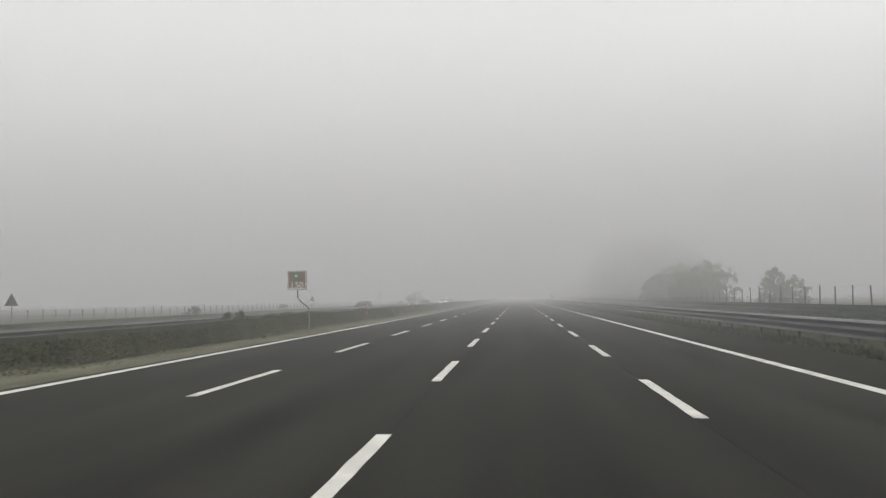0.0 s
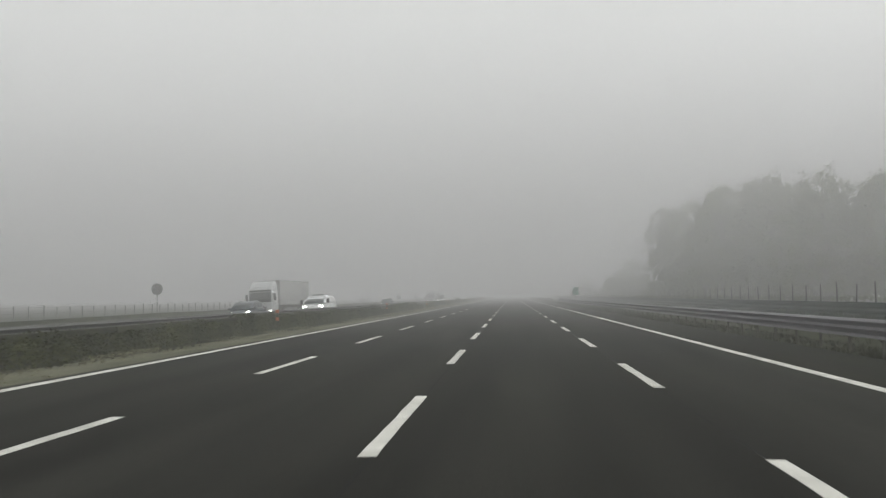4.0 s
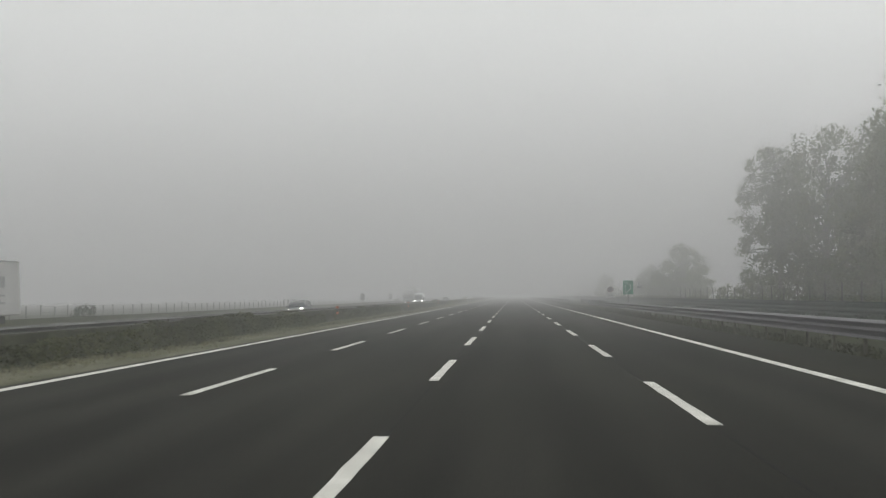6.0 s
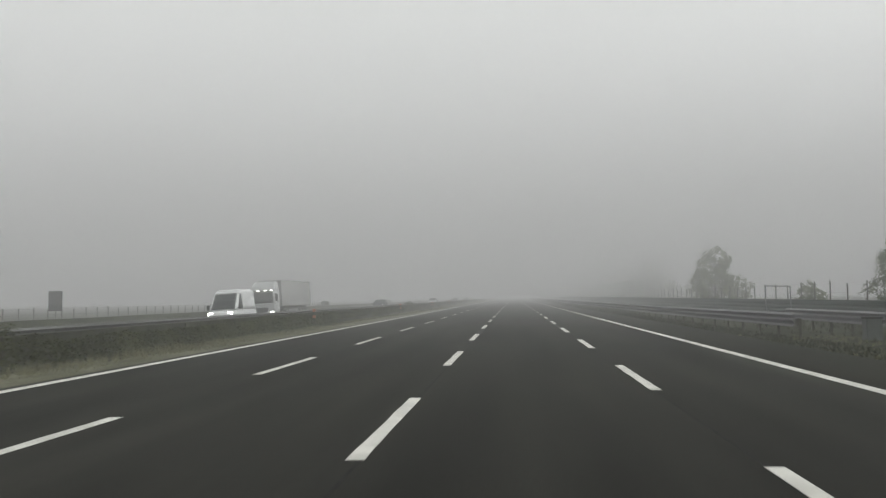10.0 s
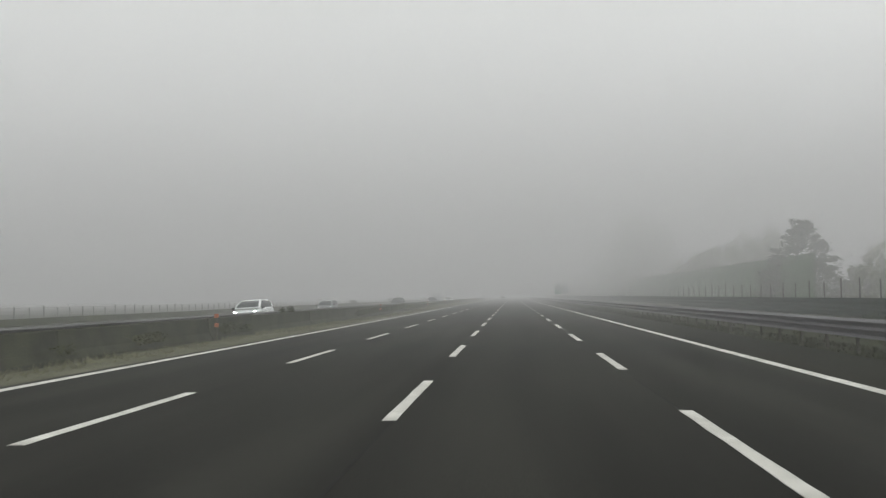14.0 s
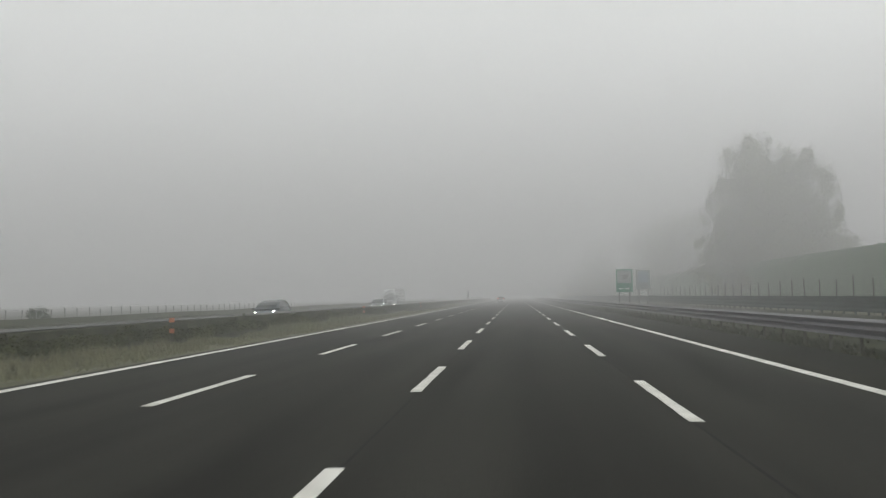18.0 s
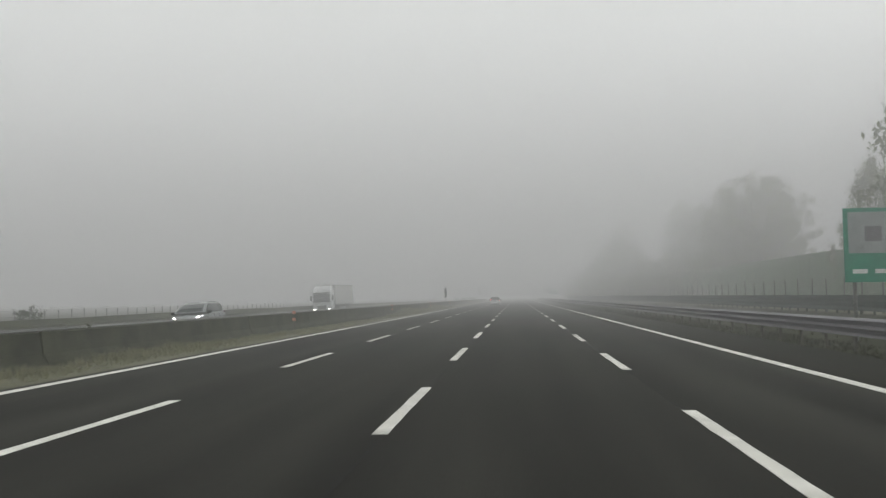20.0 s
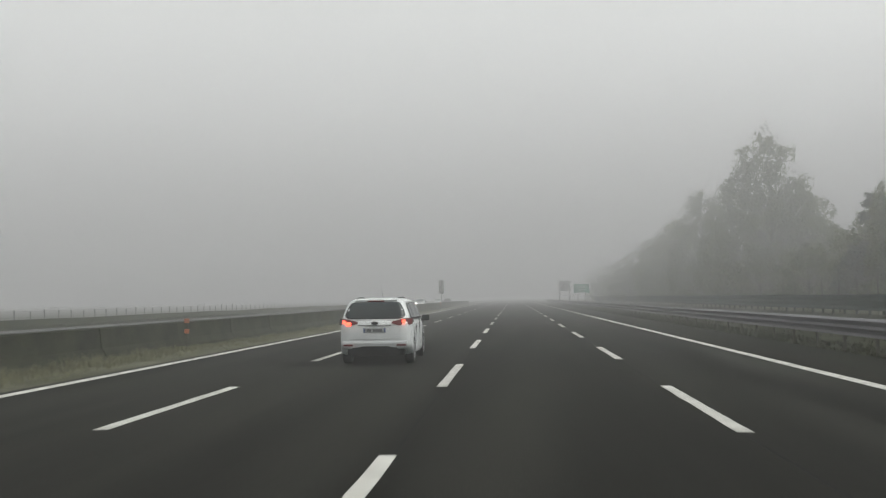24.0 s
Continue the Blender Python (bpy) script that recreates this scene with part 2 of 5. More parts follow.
def strip(name, x, width, y0, y1, z, mat, parent, label=""):
    bm = bmesh.new()
    box(bm, x, (y0 + y1) / 2, z - 0.004, width, y1 - y0, 0.008)
    return part(name, bm, mat, parent, label)


for x in (XA, XB):
    strip("edge_line", x, 0.24, Y0, Y1, 0.004, PAINT, road, label="continuous white edge line")
for x in (XM + 0.05, XR - 0.05):
    strip("joint_seam", x, 0.035, Y0, Y1, 0.0015, TAR, road, label="dark tarred paving joint")
DASH, PERIOD = 5.34, 12.0
M_SHIFT = ((-100, 0.0), (730, 0.0), (755, 0.58), (781, 2.37), (800, 2.8), (1300, 2.8))
R_SHIFT = ((-100, 6.5), (80, 6.8), (180, 6.3), (300, 6.2), (412, 6.65), (421, 7.3), (437, 7.0), (462, 7.6), (510, 7.6), (521, 7.95), (534, 7.75), (560, 8.15), (690, 8.85), (790, 9.25), (1300, 9.3))
L_SHIFT = ((-100, 9.5), (250, 9.65), (430, 10.1), (600, 10.2), (705, 10.35), (752, 9.66), (1300, 9.5))


def worn_dash():
    bm = bmesh.new()
    rnd = random.Random(5)
    n, w, rows = 9, 0.085, []
    for j in range(n + 1):
        y = -DASH * j / n
        a, b = rnd.uniform(-0.008, 0.008), rnd.uniform(-0.008, 0.008)
        rows.append([bm.verts.new(c) for c in ((-w + a, y, 0.004), (w + b, y, 0.004), (w + b, y, -0.004), (-w + a, y, -0.004))])
    for p, q in zip(rows, rows[1:]):
        for i in range(4):
            bm.faces.new((p[i], p[(i + 1) % 4], q[(i + 1) % 4], q[i]))
    bm.faces.new(rows[0])
    bm.faces.new(rows[-1][::-1])
    bmesh.ops.recalc_face_normals(bm, faces=bm.faces)
    me = bpy.data.meshes.new("lane_dash")
    bm.to_mesh(me)
    bm.free()
    return me


dash_mesh = worn_dash()
for x, table in ((XM, M_SHIFT), (XR, R_SHIFT), (XL, L_SHIFT)):
    for k in range(-3, 93):
        y = 10.36 + PERIOD * k
        y += float(np.interp(y + 6, [a for a, b in table], [b for a, b in table]))
        ob = link("lane_dash", dash_mesh, PAINT, road)
        ob.location = (x, y, 0.002)

# ---------------------------------------------------------------- fog
def fog_material(name, density):
    mat = bpy.data.materials.new(name)
    mat.use_nodes = True
    n, l = mat.node_tree.nodes, mat.node_tree.links
    n.remove(n["Principled BSDF"])
    scatter = n.new("ShaderNodeVolumeScatter")
    scatter.inputs["Color"].default_value, scatter.inputs["Density"].default_value = (0.985, 0.99, 0.97, 1), density
    l.new(scatter.outputs[0], n["Material Output"].inputs["Volume"])
    return mat


bm = bmesh.new()
box(bm, 0, 550, (FOG_TOP - 6) / 2, 4000, 4400, FOG_TOP + 6)
tagged(part("fog_bank", bm, fog_material("morning_fog", FOG)), "thin even grey morning fog lying over the road", "fog", kind="stuff")
# the fog grows thicker with height: three layers, each resting higher
layer_mat = fog_material("upper_fog", FIELD_FOG / 3)
for lift in (-0.7, 2.6, 8.0):
    bm = bmesh.new()
    outline = [(-1990, 1.8), (-40, 1.8), (-15, 2.2), (-8, 3.0), (7, 3.0), (13, 2.2), (24, 1.8), (1990, 1.8)]
    outline = [(x * (1 - 0.001 * lift), z + lift) for x, z in outline] + [(1990 - lift, FOG_TOP - 1 - 0.1 * lift), (-1990 + lift, FOG_TOP - 1 - 0.1 * lift)]
    ends = [[bm.verts.new((x, y, z)) for x, z in outline] for y in (-1640 + lift, 2740 - lift)]
    for i in range(10):
        bm.faces.new((ends[0][i], ends[0][(i + 1) % 10], ends[1][(i + 1) % 10], ends[1][i]))
    bm.faces.new(ends[0][::-1])
    bm.faces.new(ends[1])
    bmesh.ops.triangulate(bm, faces=bm.faces)
    bmesh.ops.recalc_face_normals(bm, faces=bm.faces)
    tagged(part("fog_bank", bm, layer_mat), "thicker grey fog hanging above the road and fields", "fog", kind="stuff")

# ---------------------------------------------------------------- guard rails on the right
WAVE = [(0.0, 0.846), (0.03, 0.842), (0.105, 0.788), (0.105, 0.772), (0.035, 0.70), (0.03, 0.662), (0.115, 0.606), (0.115, 0.59), (0.04, 0.515), (0.035, 0.468), (0.115, 0.412), (0.115, 0.398), (0.03, 0.385)]
BEAM = WAVE + [(o - 0.012, u) for o, u in WAVE[::-1]]


def along(path, gap):
    """Points every gap metres along a path of (x, y)."""
    out, left = [], 0.0
    for (xa, ya), (xb, yb) in zip(path, path[1:]):
        d = math.hypot(xb - xa, yb - ya)
        while left < d:
            out.append((xa + (xb - xa) * left / d, ya + (yb - ya) * left / d, math.atan2(yb - ya, xb - xa)))
            left += gap
        left -= d
    return out


def rail_post_mesh():
    bm = bmesh.new()
    box(bm, 0, 0, 0.30, 0.012, 0.10, 0.86)
    for s in (-1, 1):
        box(bm, 0.03, s * 0.045, 0.30, 0.06, 0.012, 0.858)
    box(bm, -0.045, 0, 0.6, 0.075, 0.09, 0.26, 0.01)
    me = bpy.data.meshes.new("post")
    bm.to_mesh(me)
    bm.free()
    return me


RAIL_POST = rail_post_mesh()


def guard_rail(path, label):
    rail = empty("guardrail", label=label, category="guardrail", group="roadside guard rails")
    pts = along(path, 1.5)
    for i in range(0, len(pts) - 1, 6):
        seg = pts[i:i + 7]
        if len(seg) < 2:
            continue
        bm = bmesh.new()
        extrude_profile(bm, BEAM, [(x, y, 0.0) for x, y, a in seg])
        part("beam", bm, STEEL, rail)
    for x, y, a in along(path, 2.25):
        ob = link("post", RAIL_POST, POST_STEEL, rail)
        ob.matrix_basis = pose(x + 0.09 * math.sin(a) + 0.02, y, -0.06, 0, 0, math.degrees(a) - 90)
    return rail


guard_rail([(8.42, -45), (8.42, 298), (8.7, 302), (9.8, 306.5), (11.2, 311), (11.9, 315), (12.05, 320), (12.05, 364)],
           "galvanised double-wave steel guardrail bending out round a lay-by")
guard_rail([(9.3, 352), (8.75, 368), (8.45, 392), (8.42, 410), (8.42, 1010)], "galvanised double-wave steel guardrail along the hard shoulder")

# ---------------------------------------------------------------- median barrier on the left
JERSEY = [(-0.30, -0.1), (-0.30, 0.08), (-0.16, 0.30), (-0.10, 0.82), (-0.08, 0.85), (0.08, 0.85), (0.10, 0.82), (0.16, 0.30), (0.30, 0.08), (0.30, -0.1)]
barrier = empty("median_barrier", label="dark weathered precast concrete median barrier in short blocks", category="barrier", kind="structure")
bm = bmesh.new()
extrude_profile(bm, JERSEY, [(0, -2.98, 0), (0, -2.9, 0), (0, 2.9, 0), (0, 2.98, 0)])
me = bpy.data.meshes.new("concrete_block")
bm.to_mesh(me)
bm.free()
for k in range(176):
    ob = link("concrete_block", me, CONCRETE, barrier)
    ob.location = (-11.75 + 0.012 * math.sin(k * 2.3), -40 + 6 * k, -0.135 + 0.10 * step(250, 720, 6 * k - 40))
far_rail = empty("guardrail", label="zinc-grey guardrail on the far side of the median", category="guardrail", group="roadside guard rails")
for k in range(117):
    bm = bmesh.new()
    extrude_profile(bm, [(-o, u - 0.06) for o, u in BEAM], [(-13.5, -40 + 9 * k, 0.02), (-13.5, -40 + 9 * (k + 1), 0.02)])
    part("beam", bm, DULL_STEEL, far_rail)
    ob = link("post", RAIL_POST, POST_STEEL, far_rail)
    ob.matrix_basis = pose(-13.44, -38 + 9 * k, -0.2, 0, 0, 180)

# ---------------------------------------------------------------- boundary wall, fences and hedge line
def band_base(y):
    """Height of the lower edge of the dark barrier, which climbs along the way."""
    return -0.13 + 0.56 * (y + 20) / 800


wall = empty("boundary_wall", label="low dark mossy ribbed barrier on short posts behind the guardrail", category="wall", kind="structure")
RIBS = [(-0.05, 0.0), (-0.09, 0.02), (-0.09, 0.12), (-0.055, 0.20), (-0.055, 0.27), (-0.095, 0.34), (-0.095, 0.44), (-0.055, 0.52), (-0.055, 0.58), (-0.095, 0.66), (-0.095, 0.78),
        (-0.06, 0.84), (-0.10, 0.85), (-0.10, 0.90), (0.08, 0.90), (0.08, 0.0)]
bm = bmesh.new()
extrude_profile(bm, [(-o, u) for o, u in RIBS[::-1]], [(0, -1.985, 0), (0, 1.985, 0)])
me = bpy.data.meshes.new("panel")
bm.to_mesh(me)
bm.free()
bm = bmesh.new()
box(bm, 0, 0, 0.0, 0.10, 0.12, 1.3)
stub = bpy.data.meshes.new("post")
bm.to_mesh(stub)
bm.free()
bm = bmesh.new()
box(bm, 0, 0, -0.3, 0.12, 3.97, 0.59)
skirt = bpy.data.meshes.new("lower_panel")
bm.to_mesh(skirt)
bm.free()
for k in range(262):
    y = -45 + 4 * k
    ob = link("panel", me, WALL_DARK, wall)
    ob.matrix_basis = pose(19.6, y, band_base(y), 0.04, 0, 0)
    if y < 560:
        ob = link("lower_panel", skirt, WALL_DARK, wall)
        ob.location = (19.64, y, band_base(y))
    else:
        for d in (-1.2, 0.8):
            ob = link("post", stub, WALL_DARK, wall)
            ob.location = (19.66, y + d, band_base(y) - 0.3)


def fence(x, y0, y1, gap, tall, base, label, lean, thick=0.045, steel=POST_STEEL):
    f = empty("fence", label=label, category="fence", group="boundary fences")
    bm = bmesh.new()
    tube(bm, [(0, 0, -0.2), (0, 0, tall - 0.12), (-0.02, 0, tall)], [thick, thick, thick * 0.9], 6)
    me = bpy.data.meshes.new("post")
    bm.to_mesh(me)
    bm.free()
    rnd = random.Random(int(abs(x)))
    n = int((y1 - y0) / gap)
    for k in range(n + 1):
        y = y0 + gap * k
        ob = link("post", me, steel, f)
        ob.matrix_basis = pose(x, y, base(x, y), rnd.gauss(0, lean), rnd.gauss(0, lean), 0) @ Matrix.Diagonal((1, 1, rnd.uniform(0.94, 1.05), 1))
    for u in (0.12, 0.4, 0.68, 0.95):
        bm = bmesh.new()
        tube(bm, [(x, y0 + gap * 4 * k, base(x, y0 + gap * 4 * k) + tall * u) for k in range(n // 4 + 1)], [0.006] * (n // 4 + 1), 3)
        part("wire", bm, GALV, f)
    return f


fence(20.6, -38.84, 862, 3.1717, 2.22, height, "wire fence on thin steel posts behind the low dark barrier", 1.2)
far_fence = fence(-31.0, -40, 1010, 3.74, 1.42, height, "wire fence on grey concrete posts beyond the opposite carriageway", 1.6, 0.04, GALV)
bm = bmesh.new()
for k in range(280):
    y = -38.13 + 3.74 * k
    b = height(-31.0, y)
    tube(bm, [(-31.0, y, b - 0.2), (-31.0 + 0.03 * math.sin(k * 7.1), y, b + 1.36 + 0.06 * math.sin(k * 3.7))], [0.04, 0.038], 5)
tagged(part("post_row", bm, GALV, far_fence), kind="stuff")

# green noise barrier beyond the fence
screen = empty("noise_barrier", label="tall dull green acoustic barrier of panels between steel posts", category="noise barrier", kind="structure")
bm = bmesh.new()
for k in range(11):
    box(bm, 0, 0, 0.52 + 0.465 * k + 0.2325, 0.11, 3.84, 0.455, 0.012)
tall_panel = bpy.data.meshes.new("panel")
bm.to_mesh(tall_panel)
bm.free()
bm = bmesh.new()
for k in range(4, 11):
    box(bm, 0, 0, 0.52 + 0.465 * k + 0.2325, 0.11, 3.84, 0.455, 0.012)
short_panel = bpy.data.meshes.new("panel")
bm.to_mesh(short_panel)
bm.free()
bm = bmesh.new()
box(bm, 0, 0, 2.6, 0.02, 0.16, 6.3)
for s in (-1, 1):
    box(bm, s * 0.09, 0, 2.6, 0.016, 0.16, 6.296)
screen_post = bpy.data.meshes.new("post")
bm.to_mesh(screen_post)
bm.free()
bm = bmesh.new()
box(bm, 0, 0, 0.1, 0.2, 3.84, 0.84, 0.01)
plinth = bpy.data.meshes.new("plinth")
bm.to_mesh(plinth)
bm.free()
bm = bmesh.new()
for s in (-1, 1):
    box(bm, 0, s * 0.96, 1.45, 0.06, 1.88, 1.83, 0.01)
pale_panel = bpy.data.meshes.new("pale_panel")
bm.to_mesh(pale_panel)
bm.free()
for k in range(73):
    y = 548 + 4 * k
    b = -0.12
    ob = link("post", screen_post, SCREEN_POST, screen)
    ob.location = (31.0, y, b)
    if k == 72:
        continue
    pale = 792 < y < 815
    ob = link("panel", short_panel if pale else tall_panel, SCREEN, screen)
    ob.location = (31.0, y + 2, b)
    ob = link("plinth", plinth, PLINTH, screen)
    ob.location = (31.0, y + 2, b)
    if pale:
        ob = link("pale_panel", pale_panel, PLINTH, screen)
        ob.location = (31.0, y + 2, b)

hedge = empty("roadside_bank", label="low dark earth bank along the opposite carriageway", category="bank", kind="structure")
bm = bmesh.new()
ys = [-60 + 5 * k for k in range(250)]
rows = []
for y in ys:
    t = 0.30 + 0.28 * step(60, 800, y) + 0.08 * noise.noise((y * 0.06, 3.3, 0)) + 0.04 * noise.noise((y * 0.4, 1.3, 0))
    rows.append([bm.verts.new(c) for c in ((-28.5, y, -1.25), (-28.9, y, t - 0.35), (-29.3, y, t), (-29.9, y, t), (-30.4, y, -1.2))])
for p, q in zip(rows, rows[1:]):
    for i in range(4):
        bm.faces.new((p[i], p[i + 1], q[i + 1], q[i]))
bmesh.ops.recalc_face_normals(bm, faces=bm.faces)
part("bank_body", bm, GROUND, hedge)

# ---------------------------------------------------------------- trees


def tree_parts(kind, seed):
    """Meshes of the wood and the leaves of a tree ten metres high: limbs that end in many small loose clumps."""
    rnd = random.Random(seed)
    count, low, high, widest, inner = {"broad": (190, 0.5, 9.6, 4.1, 0.45), "poplar": (130, 0.7, 9.7, 1.9, 0.5), "cone": (150, 0.4, 9.8, 2.5, 0.4),
                                       "limby": (190, 2.4, 9.6, 4.0, 0.3), "tiered": (120, 3.0, 9.7, 2.7, 0.3), "bush": (140, 0.3, 9.0, 5.4, 0.4), "shrub": (22, 0.4, 8.2, 6.0, 0.4)}[kind]
    blobs = []
    while len(blobs) < count:
        s = rnd.random()
        z = low + (high - low) * s
        if kind == "cone":
            reach = widest * (1 - s) ** 0.85 + 0.06
        elif kind == "poplar":
            reach = widest * (1 - 0.75 * s ** 2.5) * min(1, 0.55 + 2 * s)
        elif kind == "limby":
            reach = widest * max(0.02, 1 - abs(2 * s - 0.85) ** 2.6 / 1.6) ** 0.7
        elif kind == "tiered":
            reach = widest * max(0.05, 1 - abs(2 * s - 0.75) ** 2.2 / 1.7) ** 0.7 * (0.85 + 0.15 * math.sin(s * 24 + seed))
        else:
            reach = widest * (1 - s ** 2.3) ** 0.55 * min(1, 0.74 + 0.9 * s)
        a = rnd.uniform(0, 6.283)
        if rnd.random() > (reach / widest) ** 1.3 + 0.08:
            continue
        lump = 1 + (0.7 if kind == "bush" else 0.48) * noise.noise((1.4 * math.cos(a) + seed, 1.4 * math.sin(a), z * 0.42)) + 0.22 * noise.noise((4 * math.cos(a), 4 * math.sin(a) + seed, z * 1.1))
        q = (inner + (1 - inner) * rnd.random() ** 0.6) * reach * lump
        big = {"cone": 0.30 + 0.42 * (1 - s), "poplar": rnd.uniform(0.4, 0.7), "limby": rnd.uniform(0.34, 0.6), "tiered": rnd.uniform(0.36, 0.6), "bush": rnd.uniform(0.5, 0.95), "shrub": rnd.uniform(1.3, 2.2)}.get(kind, rnd.uniform(0.5, 0.85))
        blobs.append((q * math.cos(a), q * math.sin(a), z + ({"broad": 0.6, "bush": 1.4}.get(kind, 0) * rnd.random() ** 4), big))
    bm = bmesh.new()
    top = {"broad": 7.6, "poplar": 9.4, "cone": 9.7, "limby": 7.4, "tiered": 9.2}.get(kind, 4.0)
    lean = rnd.uniform(-0.3, 0.3)
    trunk = [(lean * (abs(z) / 10) ** 1.5, 0.25 * math.sin(z * 0.4), z) for z in [-0.4 + (top + 0.4) * k / 7 for k in range(8)]]
    base = {"bush": 0.12, "shrub": 0.12, "cone": 0.16, "tiered": 0.17}.get(kind, 0.25)
    tube(bm, trunk, [base * (1 - 0.9 * k / 7) + 0.015 for k in range(8)], 7)
    lift = {"limby": (1.6, 4.6), "tiered": (-0.2, 0.7), "cone": (-0.2, 0.4)}.get(kind, (0.9, 2.4))
    for bx, by, bz, r in blobs[::1 if kind in ("limby", "tiered", "shrub") else 2]:
        z0 = max(0.8, min(top * 0.95, bz - rnd.uniform(*lift)))
        i = min(6, int((z0 + 0.4) / (top + 0.4) * 7))
        s = Vector(trunk[i]).lerp(Vector(trunk[i + 1]), (z0 + 0.4) / (top + 0.4) * 7 - i)
        e = Vector((bx, by, bz))
        mid = s.lerp(e, 0.5) + Vector((rnd.uniform(-0.2, 0.2), rnd.uniform(-0.2, 0.2), 0.15))
        tube(bm, [s, mid, e], [0.06, 0.035, 0.01], 4)
        if kind in ("limby", "tiered"):
            for k in range(3):
                t = mid.lerp(e, rnd.uniform(0.3, 1))
                tube(bm, [t, t + Vector((rnd.gauss(0, 0.4), rnd.gauss(0, 0.4), rnd.uniform(0.2, 0.8)))], [0.018, 0.006], 3)
    wood = bpy.data.meshes.new("trunk")
    bm.to_mesh(wood)
    bm.free()
    per = {"broad": 115, "poplar": 110, "cone": 110, "limby": 100, "tiered": 95, "bush": 90, "shrub": 110}[kind]
    size = {"broad": 0.10, "poplar": 0.095, "cone": 0.10, "limby": 0.075, "tiered": 0.08, "bush": 0.14, "shrub": 0.3}[kind]
    rng = np.random.RandomState(seed)

    def clump(b):
        """Leaves of one limb, gathered on a few twigs of uneven reach and thinning outward."""
        d = rng.randn(7, 3)
        twig = d / np.linalg.norm(d, axis=1, keepdims=True) * b[3] * (0.15 + 0.95 * rng.rand(7, 1))
        twig[:, 2] *= 0.7 if kind == "tiered" else 0.85
        return np.array(b[:3]) + twig[rng.randint(0, 7, per)] + np.clip(rng.randn(per, 3), -2.2, 2.2) * b[3] * (0.16 + 0.22 * rng.rand(per, 1))

    cen = np.concatenate([clump(b) for b in blobs])
    cen = cen[cen[:, 2] > 0.3]
    n = len(cen)
    u = rng.randn(n, 3)
    u /= np.linalg.norm(u, axis=1, keepdims=True)
    w = np.cross(u, rng.randn(n, 3))
    w /= np.linalg.norm(w, axis=1, keepdims=True)
    s = size * (0.6 + 0.8 * rng.rand(n, 1))
    quad = np.stack([cen - u * s, cen + w * s * 0.55, cen + u * s, cen - w * s * 0.55], 1).reshape(-1, 3)
    crown = bpy.data.meshes.new("crown")
    crown.from_pydata(quad.tolist(), [], np.arange(4 * n).reshape(-1, 4).tolist())
    return wood, crown


KINDS = {}
for kind, mat in (("broad", LEAF), ("poplar", LEAF_PALE), ("cone", LEAF_DARK), ("limby", LEAF_PALE), ("tiered", LEAF), ("bush", LEAF), ("shrub", LEAF_DARK)):
    KINDS[kind] = [(tree_parts(kind, 11 + 7 * i + len(kind)), mat) for i in range(3 if kind in ("broad", "poplar") else 2)]
WORDS = {"broad": ("tree", "round-crowned leafy green tree dim in the fog"), "poplar": ("tree", "tall loose-crowned poplar greyed by the fog"),
         "cone": ("conifer", "dark pointed conifer standing in the fog"), "limby": ("tree", "half-bare tree with many thin rising limbs in the fog"), "tiered": ("tree", "slender tree with loose tiers of leaves in the fog"),
         "bush": ("bush", "dense low leafy bush by the fence"), "shrub": ("bush", "small dark shrub beside the far fence")}
